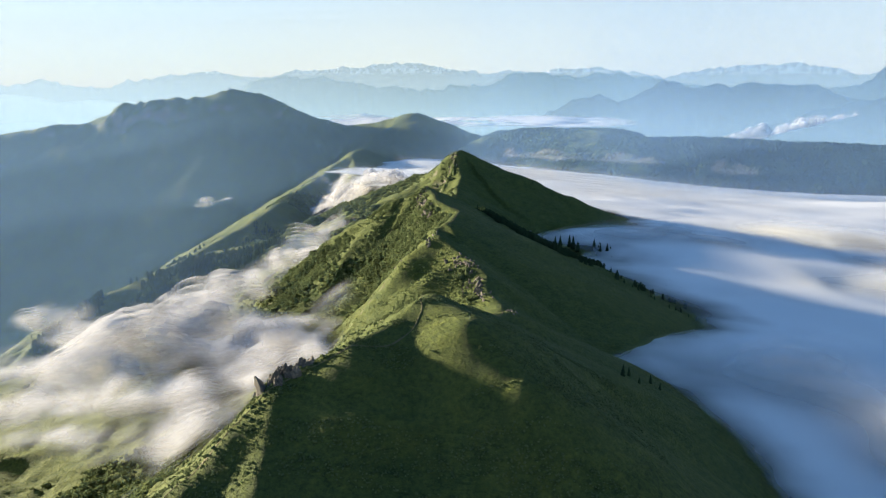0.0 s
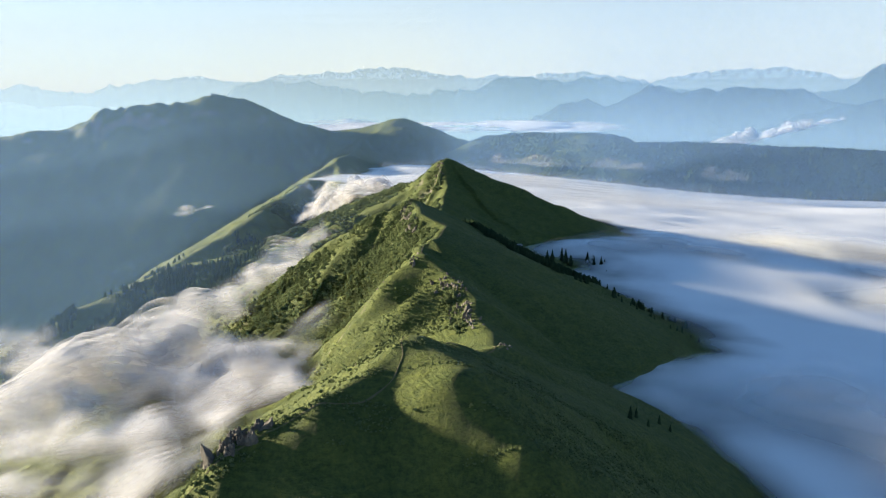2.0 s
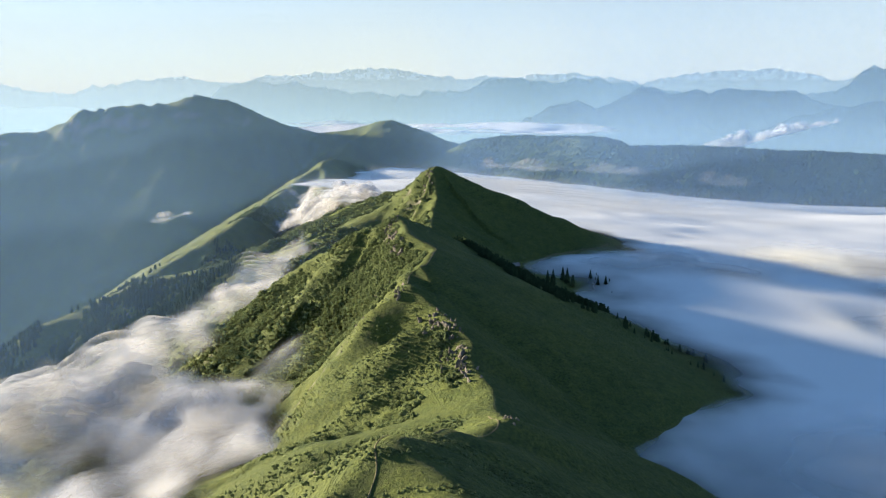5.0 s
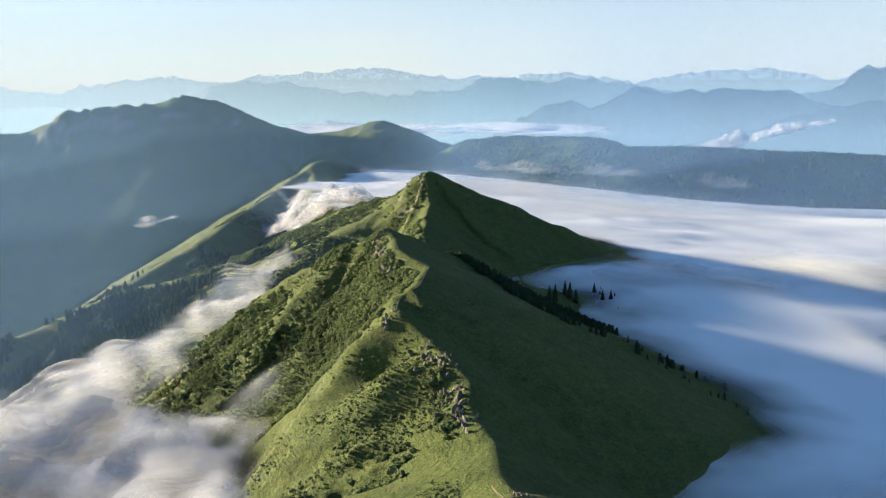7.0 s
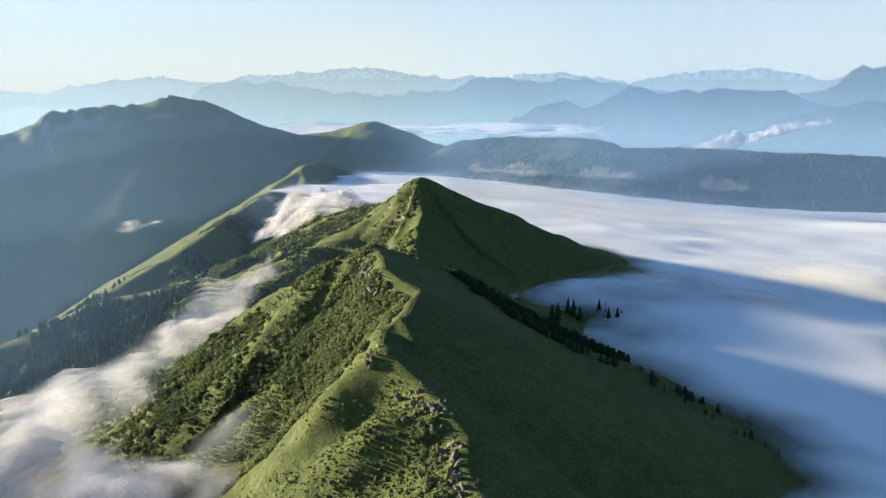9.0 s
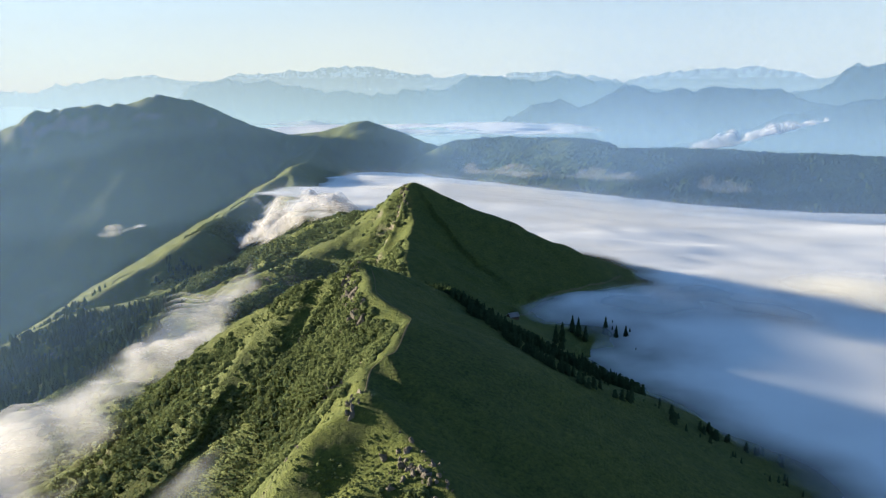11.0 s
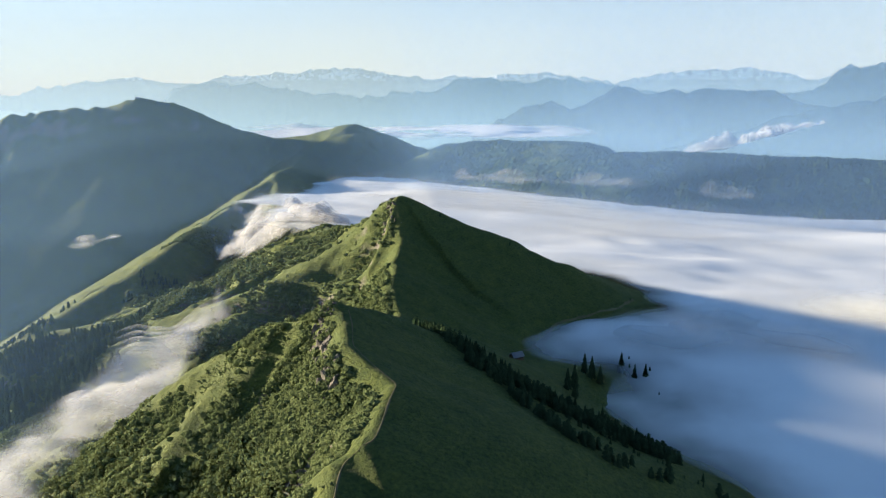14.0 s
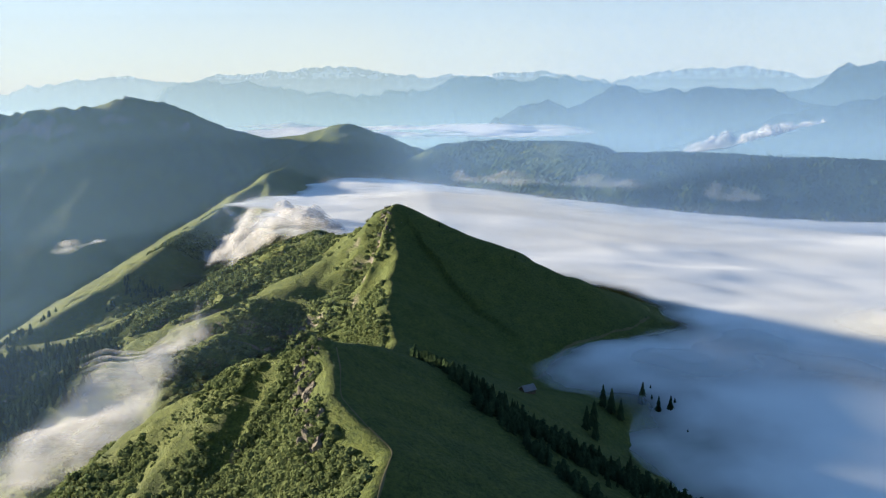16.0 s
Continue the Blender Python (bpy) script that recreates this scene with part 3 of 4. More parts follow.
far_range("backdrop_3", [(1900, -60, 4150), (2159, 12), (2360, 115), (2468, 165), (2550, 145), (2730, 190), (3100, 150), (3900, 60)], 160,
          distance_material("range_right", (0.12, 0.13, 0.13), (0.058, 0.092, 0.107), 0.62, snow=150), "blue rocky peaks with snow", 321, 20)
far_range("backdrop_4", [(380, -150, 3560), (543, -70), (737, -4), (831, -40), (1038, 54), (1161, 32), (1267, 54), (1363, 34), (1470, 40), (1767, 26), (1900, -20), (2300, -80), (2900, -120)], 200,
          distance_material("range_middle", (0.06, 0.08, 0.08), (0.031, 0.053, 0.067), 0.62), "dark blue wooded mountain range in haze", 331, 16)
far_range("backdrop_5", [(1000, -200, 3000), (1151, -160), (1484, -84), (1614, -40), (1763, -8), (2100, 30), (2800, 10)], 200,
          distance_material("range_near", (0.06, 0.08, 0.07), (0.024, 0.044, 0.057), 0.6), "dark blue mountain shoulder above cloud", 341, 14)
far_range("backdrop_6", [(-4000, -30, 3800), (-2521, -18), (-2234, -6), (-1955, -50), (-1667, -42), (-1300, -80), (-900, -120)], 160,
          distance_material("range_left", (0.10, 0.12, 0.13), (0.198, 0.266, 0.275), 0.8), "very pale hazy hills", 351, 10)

far_x, far_y = np.meshgrid(np.linspace(-900, 900, 160), np.linspace(2700, 3400, 60))
far_z = -128 + 13 * abs(fbm(far_x * 0.5, far_y, 190, 4, 91)) + 0.03 * (far_y - 2700)
far_t = smooth(0.0, 0.25, 0.35 + fbm(far_x * 0.35, far_y, 230, 4, 93)) * smooth(0, 120, far_y - 2700) * smooth(0, 200, 3400 - far_y) * smooth(0, 250, far_x + 900) * smooth(0, 400, 900 - far_x)
vapour("far_cloud_sea", far_x, far_y, far_z, far_t, CLOUD, "bright sheet of cloud filling the far valley", "cloud sea")
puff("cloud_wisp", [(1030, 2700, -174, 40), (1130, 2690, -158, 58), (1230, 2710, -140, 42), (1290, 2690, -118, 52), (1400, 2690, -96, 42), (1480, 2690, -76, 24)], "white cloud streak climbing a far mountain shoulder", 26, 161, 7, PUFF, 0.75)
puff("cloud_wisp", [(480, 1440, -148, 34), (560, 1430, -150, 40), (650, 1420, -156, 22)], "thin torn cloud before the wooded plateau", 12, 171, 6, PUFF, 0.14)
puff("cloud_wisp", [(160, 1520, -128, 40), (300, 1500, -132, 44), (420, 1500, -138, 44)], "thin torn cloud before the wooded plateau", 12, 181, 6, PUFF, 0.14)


# ---------------------------------------------------------------- helpers for things
def part(name, bm, mat, parent=None, label="", smooth_faces=False):
    me = bpy.data.meshes.new(name)
    bm.to_mesh(me)
    bm.free()
    me.materials.append(mat)
    if smooth_faces:
        me.polygons.foreach_set("use_smooth", np.ones(len(me.polygons), bool))
    ob = new(name, me)
    ob.parent = parent
    if label:
        ob["label"] = label
    return ob


def box(bm, cx, cy, cz, sx, sy, sz, bevel=0.0):
    r = bmesh.ops.create_cube(bm, size=1.0, matrix=Matrix.Translation((cx, cy, cz)) @ Matrix.Diagonal((sx, sy, sz, 1)))
    if bevel:
        bmesh.ops.bevel(bm, geom=list({e for v in r["verts"] for e in v.link_edges}), offset=bevel, segments=1, affect="EDGES")
    return bm


def sphere_arrays(level):
    bm = bmesh.new()
    bmesh.ops.create_icosphere(bm, subdivisions=level, radius=1.0)
    v = np.array([p.co for p in bm.verts])
    f = np.array([[q.index for q in p.verts] for p in bm.faces])
    bm.free()
    return v, f


rng = np.random.default_rng(7)


def scatter_clumps(x, y, radius, leaves=26, flat=0.85):
    """Shrubs at the given places, each a dark core with many leaf sprays round it, as arrays of corners and triangles."""
    n = len(x)
    z = land(x, y)
    v, f = sphere_arrays(1)
    grow = 0.78 * (1 + 0.22 * rng.standard_normal((n, len(v))).clip(-1.5, 1.5))
    r = radius[:, None]
    wide = rng.uniform(0.75, 1.35, n)[:, None]
    core = np.stack([x[:, None] + r * wide * v[:, 0] * grow, y[:, None] + r * v[:, 1] * grow, z[:, None] + r * flat * (v[:, 2] * grow + 0.45)], -1)
    faces = [(f[None] + (np.arange(n) * len(v))[:, None, None]).reshape(-1, 3)]
    d = rng.standard_normal((n, leaves, 3))
    d[..., 2] = abs(d[..., 2]) * 0.9 - 0.15
    d /= np.linalg.norm(d, axis=-1, keepdims=True)
    nrm = d + 0.45 * rng.standard_normal(d.shape)
    nrm /= np.linalg.norm(nrm, axis=-1, keepdims=True)
    a = np.cross(nrm, rng.standard_normal(d.shape))
    a /= np.linalg.norm(a, axis=-1, keepdims=True)
    b = np.cross(nrm, a)
    out = d * rng.uniform(0.7, 1.12, (n, leaves, 1))
    mid = np.stack([x[:, None] + r * wide * out[..., 0], y[:, None] + r * out[..., 1], z[:, None] + r * flat * (out[..., 2] + 0.45)], -1)
    size = (r * rng.uniform(0.16, 0.36, (n, leaves)))[..., None]
    quad = np.stack([mid + size * a, mid + size * b * 0.8, mid - size * a, mid - size * b * 0.8], 2).reshape(-1, 3)
    q = n * len(v) + np.arange(n * leaves)[:, None] * 4
    faces += [q + np.array([0, 1, 2]), q + np.array([0, 2, 3])]
    return np.concatenate([core.reshape(-1, 3), quad]), np.concatenate(faces)


# ---------------------------------------------------------------- shrubs on the sunny side
def shrubs(name, count, x0, x1, y0, y1, keep, size, mat, label, leaves=26):
    x, y = rng.uniform(x0, x1, count), rng.uniform(y0, y1, count)
    crest = np.interp(y, [100, 150, 187, 215, 262, 323, 370, 402, 430, 460, 482, 521, 565, 600, 690, 776, 850, 950, 1049],
                      [-95, -60, -24, -6, 14, 24, 17, -4, 1, 7, -4, -11, 2, 10, 11, 15, -26, -50, -59])
    ok = keep(x, y, crest - x)
    x, y = x[ok], y[ok]
    r = size[0] + (size[1] - size[0]) * rng.beta(1.6, 3.0, len(x))
    v, f = scatter_clumps(x, y, r, leaves)
    return tagged(new(name, mesh_from(name, v, f, mat, False)), label, "shrubs", kind="stuff")


def steepness(x, y):
    """How steep the land is, and how far it lies below its surroundings, as in a gully."""
    h, e, w, n, o = land(x, y), land(x + 4, y), land(x - 4, y), land(x, y + 4), land(x, y - 4)
    return np.hypot(e - w, n - o) / 8, (e + w + n + o) / 4 - h


def dense(x, y, d):
    """Alder keeps to the steep ground and the gullies, and leaves the meadows open."""
    slope, hollow = steepness(x, y)
    m = 0.8 * fbm(x * 0.6, y, 30, 4, 401) + 1.3 * (slope - 0.92) + 0.35 * np.clip(hollow, -0.6, 1.2) + 0.80 * smooth(430, 465, y - 0.15 * d) * smooth(62, 34, d) - 0.55 * smooth(425, 395, y) * smooth(8, 18, d) - 0.3 * smooth(45, 70, d) * smooth(520, 490, y)
    niche = (((x + 34) * 0.75 + (y - 523) * 0.66) / 13) ** 2 + (((x + 34) * 0.66 - (y - 523) * 0.75) / 6.5) ** 2 < 1
    crag = (d < 9) & (((y > 476) & (y < 526) & (fbm(x, y, 7, 2, 407) > 0.1)) | ((y > 335) & (y < 384) & (fbm(x, y, 8, 2, 405) > 0.45)))
    return (d > 1.5) & ~niche & ~crag & (m + rng.uniform(-0.22, 0.22, len(x)) > 0.16)


def tufts(x, y, d):
    return (d > 0.5) & (fbm(x * 0.5, y, 22, 3, 411) + rng.uniform(-0.4, 0.4, len(x)) > 0.12)


shrubs("alder_thicket", 46000, -120, 16, 290, 660, dense, (0.55, 2.3), BUSH, "dense green alder shrubs on the steep sunny slope", 26)
shrubs("alder_thicket", 40000, -260, 14, 580, 1040, lambda x, y, d: (d > 2) & (fbm(x * 0.6, y, 45, 4, 421) + 0.3 * np.clip(steepness(x, y)[1], -1, 1.5) + rng.uniform(-0.25, 0.25, len(x)) > -0.30 + 0.45 * smooth(110, 220, d)), (0.8, 2.6), BUSH,
       "dark green shrubs on the mountain flank", 11)
shrubs("alder_thicket", 6000, -330, -90, 420, 700, lambda x, y, d: fbm(x, y, 45, 4, 431) + rng.uniform(-0.2, 0.2, len(x)) > 0.05, (1.2, 3.0), BUSH, "dark green shrubs low on the valley side", 12)
shrubs("alder_thicket", 9000, -270, -100, 130, 310, lambda x, y, d: fbm(x, y, 40, 4, 435) + rng.uniform(-0.2, 0.2, len(x)) > 0.0 + 0.5 * smooth(-125, -100, x), (0.8, 2.2), BUSH, "dark green shrubs low on the valley side", 12)
shrubs("alder_thicket", 16000, -330, -40, 1040, 1560, lambda x, y, d: fbm(x * 0.7, y, 70, 4, 437) + rng.uniform(-0.2, 0.2, len(x)) > 0.05, (1.4, 3.2), BUSH, "dark green shrubs on the distant saddle", 8)
shrubs("dwarf_shrubs", 34000, -110, 14, 120, 540, tufts, (0.2, 0.85), BUSH, "low tufts of dwarf shrubs in the grass", 7)
shrubs("dwarf_shrubs", 15000, -70, 60, 120, 235, lambda x, y, d: fbm(x * 0.5, y * 2.6, 14, 3, 441) > 0.10, (0.2, 0.55), BUSH, "low tufts of dwarf shrubs in the grass", 7)


# ---------------------------------------------------------------- spruces
def spruce_arrays(height, tiers, points, seed):
    r = np.random.default_rng(seed)
    verts, faces = [], []
    for k in range(tiers):
        f = k / tiers
        z = height * (0.08 + 0.92 * f)
        reach = height * 0.20 * (1 - f) ** 0.85 * r.uniform(0.85, 1.15) + 0.12
        b = len(verts)
        verts.append((0, 0, min(height, z + height * 0.16 * (1.15 - 0.4 * f))))
        for j in range(points * 2):
            a = math.pi * j / points + r.uniform(-0.12, 0.12) + k * 0.7
            q = reach * (r.uniform(0.85, 1.2) if j % 2 == 0 else r.uniform(0.45, 0.65))
            verts.append((q * math.cos(a), q * math.sin(a), z - 0.14 * q * (1.6 if j % 2 == 0 else 0.4)))
        for j in range(points * 2):
            faces.append((b, b + 1 + j, b + 1 + (j + 1) % (points * 2)))
    return np.array(verts), np.array(faces)


def spruce(height, seed):
    root = new("spruce_tree")
    bm = bmesh.new()
    bmesh.ops.create_cone(bm, cap_ends=True, segments=7, radius1=height * 0.017, radius2=height * 0.004, depth=height * 0.95, matrix=Matrix.Translation((0, 0, height * 0.475 - 0.5)))
    part("trunk", bm, BARK, root, "grey-brown bark")
    v, f = spruce_arrays(height, 13, 7, seed)
    new("crown", mesh_from("crown", v, f, NEEDLE, False)).parent = root
    return tagged(root, "dark green pointed spruce on the shaded mountain side", "tree", "spruces on the shaded side")


SPRUCES = [spruce(h, 500 + k) for k, h in enumerate((15.0, 12.0, 9.5, 13.5))]


def plant(k, x, y, size):
    base = SPRUCES[k % 4]
    m = pose(x, y, z_at(x, y) - 0.3, 0, 0, (k * 77) % 360)
    if k < 4:
        base.matrix_basis = m
        base.scale = (size,) * 3
    else:
        base.scale, keep = (size,) * 3, tuple(base.scale)
        copy_thing(base, m)
        base.scale = keep


spots = [(107, 594), (110, 590), (112, 596), (105, 600), (129, 616), (135, 622), (132, 612), (131, 601), (137, 602), (141, 607), (136, 580), (88, 566), (93, 573), (90, 560),
         (167, 718), (45, 764), (91, 745), (81, 271), (84, 268), (70, 262), (66, 255), (73, 258), (20, 592)]
band = [(24, 586), (33, 552), (43, 536), (53, 526), (66, 518), (77, 514), (90, 506), (104, 500)]
for k in range(215):
    f = rng.uniform(0, len(band) - 1.001)
    (ax, ay), (bx, by) = band[int(f)], band[int(f) + 1]
    spots.append((ax + (f % 1) * (bx - ax) + rng.normal(0, 4.0) + 3.5, ay + (f % 1) * (by - ay) + rng.normal(0, 5) + 5))
for k in range(48):
    f = k / 47
    spots.append((60 + 94 * f + rng.normal(0, 3.0), 545 - 85 * f ** 0.5 + rng.normal(0, 4) - 25 * f))
for k, (x, y) in enumerate(spots):
    plant(k, x, y, 0.8 if k < 14 else rng.uniform(0.25, 0.85) * (0.42 if k > 237 else 0.55) if k > 22 else rng.uniform(0.2, 0.35))


def forest(name, count, x0, x1, y0, y1, keep, low, high, label):
    x, y = rng.uniform(x0, x1, count), rng.uniform(y0, y1, count)
    z = land(x, y)
    ok = keep(x, y, z)
    x, y, z = x[ok], y[ok], z[ok]
    sets = [spruce_arrays(1.0, 6 if y1 < 1300 else 4, 5 if y1 < 1300 else 4, 600 + k) for k in range(5)]
    vs, fs, base = [], [], 0
    for i in range(len(x)):
        v, f = sets[i % 5]
        hgt, a = rng.uniform(low, high), rng.uniform(0, 6.28)
        c, s = math.cos(a), math.sin(a)
        vs.append(np.stack([x[i] + hgt * (c * v[:, 0] - s * v[:, 1]) * 1.05, y[i] + hgt * (s * v[:, 0] + c * v[:, 1]) * 1.05, z[i] - 0.5 + hgt * v[:, 2]], 1))
        fs.append(f + base)
        base += len(v)
    return tagged(new(name, mesh_from(name, np.concatenate(vs), np.concatenate(fs), NEEDLE, False)), label, "forest", kind="stuff")


forest("spruce_forest", 8500, -520, -170, 740, 960, lambda x, y, z: (y < np.interp(x, [-520, -341, -221, -160, -114], [955, 958, 926, 900, 872]) - 13) & (fbm(x, y, 60, 3, 451) > -0.5 + 0.7 * smooth(-230, -170, x)),
       4.5, 9.5, "dark spruce forest on the shaded side of the spur")
forest("spruce_forest", 1800, -520, -260, 1020, 1260, lambda x, y, z: fbm(x, y, 60, 3, 455) > -0.1, 5, 9, "dark spruce forest low on the back spur")
forest("spruce_forest", 15000, 120, 1500, 1250, 2300, lambda x, y, z: (z > -230) & (abs(y - np.interp(x, [120, 269, 428, 638, 973, 1700], [2280, 2100, 1850, 1700, 1600, 1480]) + 70) < 230), 4, 7.5, "spruce forest along the edge of the plateau")


band_x, band_y = [p[0] for p in band], [p[1] for p in band]
forest("spruce_forest", 5200, 20, 112, 486, 600, lambda x, y, z: abs(y - np.interp(x, band_x, band_y) - 3) + 5 * rng.standard_normal(len(x)) < 7, 2.5, 6, "dark belt of small spruces on the shaded flank")


rim_x, rim_y = [40, 52, 62, 79, 96, 115, 137, 160], [522, 502, 476, 459, 460, 460, 462, 462]
forest("spruce_forest", 5000, 40, 160, 455, 545, lambda x, y, z: (abs(y - np.interp(x, rim_x, rim_y) - 6 - 8 * smooth(75, 45, x)) < 4 + 7 * smooth(85, 50, x)) & (rng.uniform(0, 1, len(x)) < 0.16 + 0.5 * smooth(85, 60, x)) & ((x < 97) | (x > 112)), 2.6, 5.5,
       "dark belt of small spruces along the rim of the shaded flank")


def canopy(x0, x1, y0, y1, cell, label):
    """The closed roof of a far wood: tree tops side by side over the land."""
    X, Y = np.meshgrid(np.arange(x0, x1, cell), np.arange(y0, y1, cell))
    X, Y = X + rng.uniform(-0.4, 0.4, X.shape) * cell, Y + rng.uniform(-0.4, 0.4, X.shape) * cell
    z = land(X, Y)
    wood = smooth(-250, -225, z) * smooth(0, 120, X - x0)
    top = z - 4 + wood * (6 + 2.5 * fbm(X, Y, 60, 2, 461) + rng.uniform(-2.6, 2.6, X.shape))
    return tagged(new("spruce_wood", mesh_from("spruce_wood", np.stack([X.ravel(), Y.ravel(), top.ravel()], 1), grid_faces(X.shape[1], X.shape[0]), NEEDLE, False)), label, "forest", kind="stuff")


canopy(40, 1750, 1250, 2330, 5.0, "dark spruce wood covering the distant plateau")


# ---------------------------------------------------------------- crags
def boulder_mesh(seed):
    """A broken block of rock: a ball cut by flat planes, with ledges and a rough skin."""
    r = np.random.default_rng(seed)
    v, f = sphere_arrays(4)
    for _ in range(13):
        d = r.standard_normal(3)
        d /= np.linalg.norm(d)
        over_cut = np.maximum(0, v @ d - r.uniform(0.45, 0.8))
        v = v - over_cut[:, None] * d
    rough = fbm(v[:, 0] * 2 + seed, v[:, 1] * 2 + v[:, 2], 0.9, 4, seed) * 0.10 + 0.06 * np.sign(np.sin(9 * v[:, 2] + 2 * v[:, 0] + seed))
    v = v * (1 + rough[:, None]) * np.array([1.0, 0.85, 1.0])
    return mesh_from("boulder", v, f, ROCK, False)


BOULDERS = [boulder_mesh(700 + k) for k in range(7)]


def outcrop(points, count, low, high, spread, label):
    root = new("rock_outcrop")
    x0, y0 = points[0]
    root.location = (x0, y0, z_at(x0, y0))
    for k in range(count):
        f = rng.uniform(0, len(points) - 1.001) if len(points) > 1 else 0
        (ax, ay), (bx, by) = points[int(f)], points[min(int(f) + 1, len(points) - 1)]
        x, y = ax + (f % 1) * (bx - ax) + rng.normal(0, spread), ay + (f % 1) * (by - ay) + rng.normal(0, spread)
        size = low + (high - low) * rng.beta(1.2, 2.6)
        ob = new("boulder", BOULDERS[k % 7])
        ob.parent = root
        ob.location = (x - x0, y - y0, z_at(x, y) - root.location.z - size * 0.8)
        ob.rotation_euler = (rng.uniform(-0.5, 0.5), rng.uniform(-0.5, 0.5), rng.uniform(0, 6.28))
        ob.scale = (size * rng.uniform(0.7, 1.1), size * rng.uniform(0.6, 1.3), size * rng.uniform(1.3, 2.4))
    return tagged(root, label, "rock outcrop", "crags along the crest")


outcrop([(-43, 181), (-38, 182), (-46, 175)], 40, 0.8, 3.2, 1.5, "grey crag at the shoulder of the grassy hill")
outcrop([(20, 330), (17, 345), (18, 358), (13, 372), (6, 386)], 64, 0.5, 2.3, 2.6, "broken grey crag along the ridge crest")
outcrop([(14, 344), (12, 362), (4, 380)], 34, 0.5, 2.2, 2.8, "broken grey crag along the ridge crest")
outcrop([(-8, 406), (-9, 398)], 14, 0.6, 1.8, 1.8, "small grey crag below the footpath")
outcrop([(-14, 524), (-16, 514), (-15, 504), (-13, 497)], 60, 0.7, 2.9, 1.7, "pale rock tower on the ridge top")
outcrop([(-13, 492), (-11, 484), (-8, 477)], 36, 0.6, 2.6, 1.4, "pale rock wall below the ridge top")
outcrop([(14, 776), (11, 768), (12, 752)], 22, 0.8, 2.8, 2.0, "rocky summit of the pointed peak")
outcrop([(25, 271), (27, 276)], 9, 0.5, 1.5, 1.6, "pale boulders beside the saddle")
outcrop([(-29, 390), (-24, 405)], 7, 0.4, 1.0, 4.0, "loose boulders in the grass")
outcrop([(-17, 222), (-28, 250)], 7, 0.3, 0.8, 4.0, "loose boulders in the grass")


# ---------------------------------------------------------------- footpaths
def footpath(points, width, label, lift=0.16):
    p = np.array(points, float)
    t = np.arange(len(p))
    dense_t = np.linspace(0, len(p) - 1, 14 * (len(p) - 1) + 1)
    x, y = np.interp(dense_t, t, p[:, 0]), np.interp(dense_t, t, p[:, 1])
    for _ in range(8):
        x[1:-1], y[1:-1] = (x[:-2] + x[2:] + 2 * x[1:-1]) / 4, (y[:-2] + y[2:] + 2 * y[1:-1]) / 4
    nx, ny = -np.gradient(y), np.gradient(x)
    n = np.hypot(nx, ny) + 1e-9
    w = width * (0.8 + 0.5 * fbm(x, y, 6, 2, 61))
    rows = []
    for k in (-1, -0.4, 0.4, 1):
        qx, qy = x + nx / n * w * k / 2, y + ny / n * w * k / 2
        rows.append(np.stack([qx, qy, land(qx, qy) + lift - 0.14 * abs(k)], 1))
    v = np.stack(rows, 1).reshape(-1, 3)
    return tagged(new("footpath", mesh_from("footpath", v, grid_faces(4, len(x)), SOIL)), label, "footpath", kind="structure")


footpath([(-95, 100), (-75, 128), (-58, 150), (-46, 172), (-36, 180), (-24, 186), (-14, 190), (-8, 197), (-6, 206), (-7, 214), (-1, 226), (10, 248), (23, 266), (22, 290)], 0.55, "narrow trodden path along the grassy crest")
footpath([(-4, 406), (-3, 424), (5, 431), (9, 454), (11, 464), (4, 476), (-3, 490), (-4, 510), (-6, 524)], 0.6, "narrow trodden path along the rocky crest")
footpath([(171, 722), (152, 700), (137, 692), (117, 680), (106, 672), (94, 652), (80, 630)], 2.2, "gravel track across the shaded slope")
footpath([(-33, 513), (-36, 509), (-39, 505), (-43, 501)], 3.0, "bare earth scar in the shrubs")


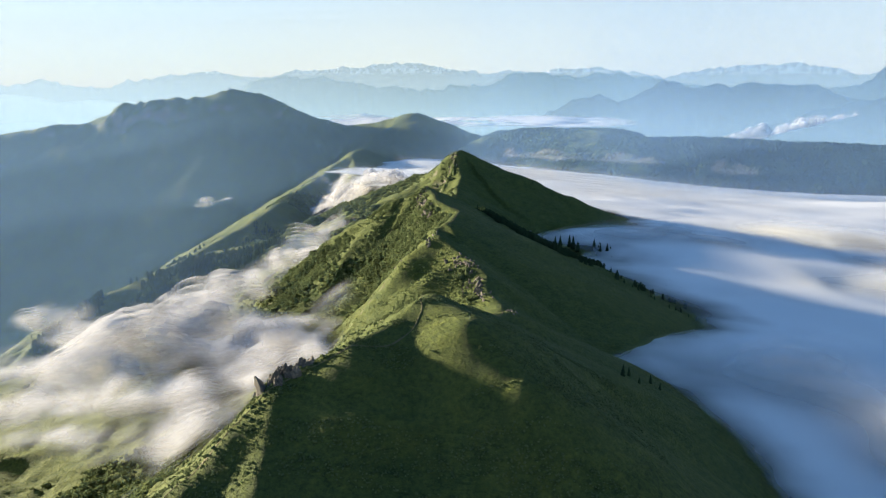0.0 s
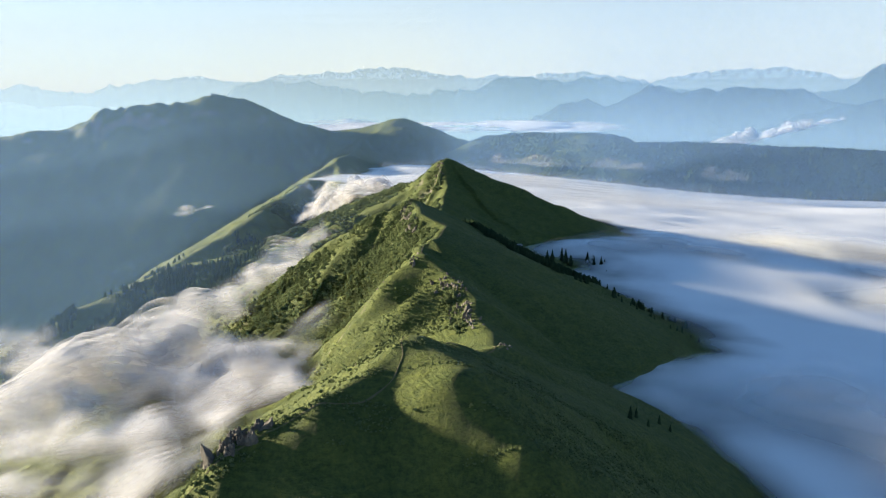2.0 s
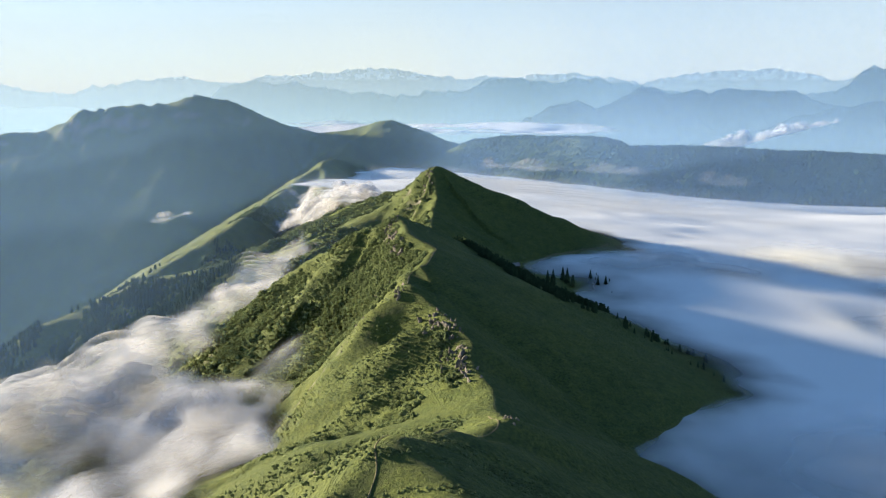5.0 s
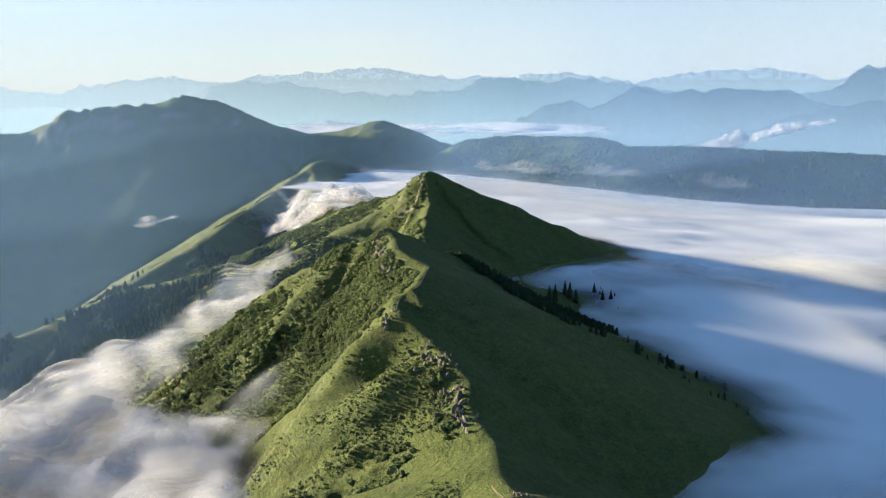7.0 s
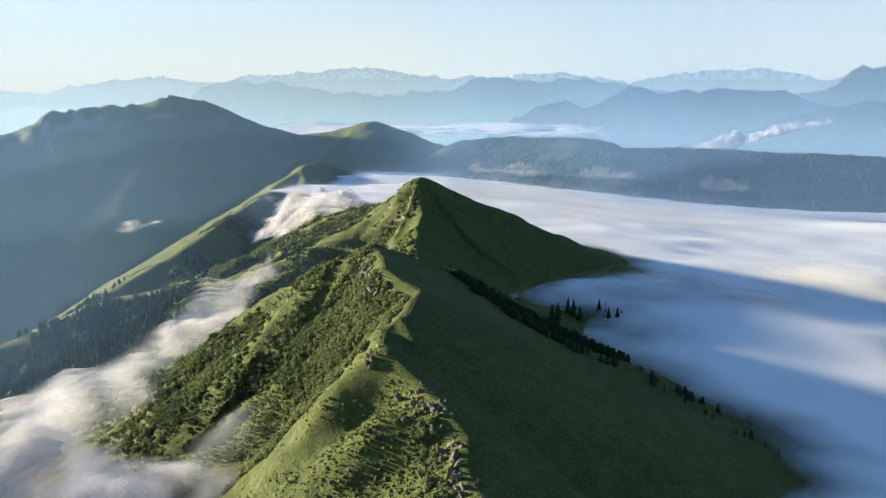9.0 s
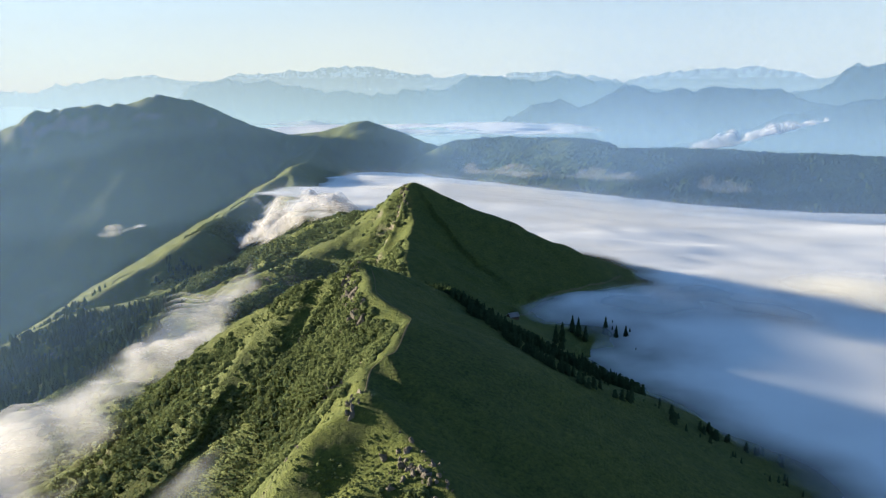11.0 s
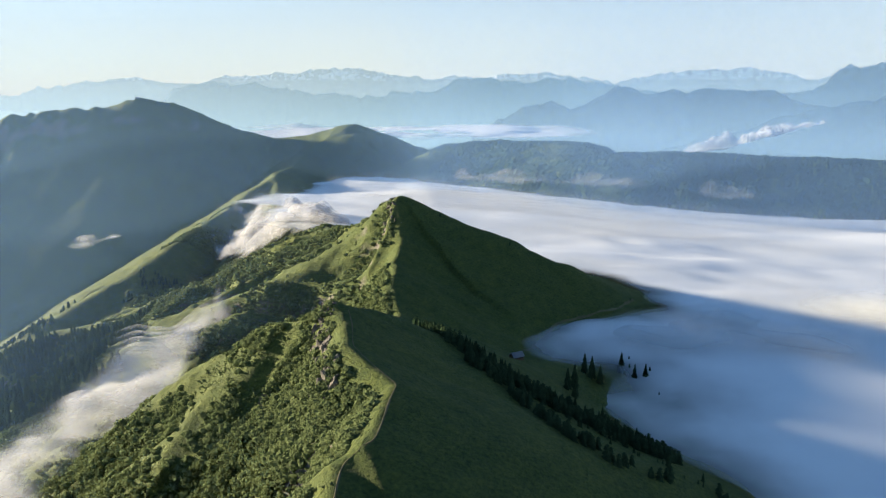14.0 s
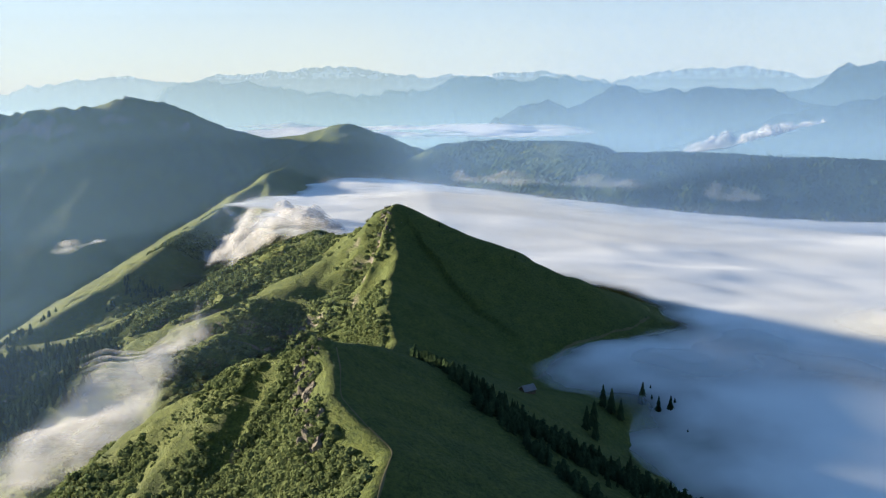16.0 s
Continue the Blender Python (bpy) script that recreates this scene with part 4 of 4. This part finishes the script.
# ---------------------------------------------------------------- huts
ROOF = plain_material("weathered_roof", (0.22, 0.23, 0.25), (0.42, 0.43, 0.45), 1.5, 0.5, 0.05)
TIMBER = plain_material("dark_timber", (0.05, 0.035, 0.022), (0.16, 0.11, 0.07), 2.0, 0.85, 0.05, (1, 1, 6))
GLASS, _n, _l, _p = material("window_glass")
_p.inputs["Base Color"].default_value, _p.inputs["Roughness"].default_value = (0.03, 0.04, 0.05, 1), 0.08


def hut(x, y, turn, length, depth, eaves, ridge, label):
    root = new("mountain_hut")
    root.matrix_basis = pose(x, y, z_at(x, y) - 0.3, 0, 0, turn)
    walls = part("wall", box(bmesh.new(), 0, 0, eaves / 2, length, depth, eaves), TIMBER, root, "dark weathered timber wall")
    for s in (-1, 1):
        bm = bmesh.new()
        q = [bm.verts.new(c) for c in ((-length / 2, s * depth / 2, eaves), (-length / 2, -s * depth / 2, eaves), (-length / 2, 0, ridge))]
        bm.faces.new(q)
        bmesh.ops.translate(bm, vec=(0 if s < 0 else length, 0, 0), verts=bm.verts)
        bmesh.ops.solidify(bm, geom=bm.faces, thickness=0.1)
        part("gable", bm, TIMBER, root)
        bm = bmesh.new()
        o, half = 0.4, depth / 2 + 0.4
        drop = (ridge - eaves) * half / (depth / 2)
        c = [(-length / 2 - o, 0, ridge + 0.05), (length / 2 + o, 0, ridge + 0.05), (length / 2 + o, s * half, ridge + 0.05 - drop), (-length / 2 - o, s * half, ridge + 0.05 - drop)]
        bm.faces.new([bm.verts.new(p) for p in c])
        bmesh.ops.solidify(bm, geom=bm.faces, thickness=0.12)
        part("roof", bm, ROOF, root, "grey weathered roof slope")
    part("door", box(bmesh.new(), -length * 0.2, -depth / 2 - 0.03, 1.05, 0.9, 0.06, 2.0), BARK, root)
    for k in (0.1, 0.32):
        w = part("window", box(bmesh.new(), length * k, -depth / 2 - 0.03, 1.4, 0.7, 0.06, 0.8), TIMBER, root)
        part("pane", box(bmesh.new(), length * k, -depth / 2 - 0.07, 1.4, 0.56, 0.03, 0.66), GLASS, w)
    return tagged(root, label, "hut")


hut(69, 590, 25, 5.6, 4.2, 2.2, 3.9, "small timber hut with a grey roof on a meadow")
hut(-664, 2353, 10, 10, 6, 3.0, 5.0, "summit hut on the grassy mountain top")
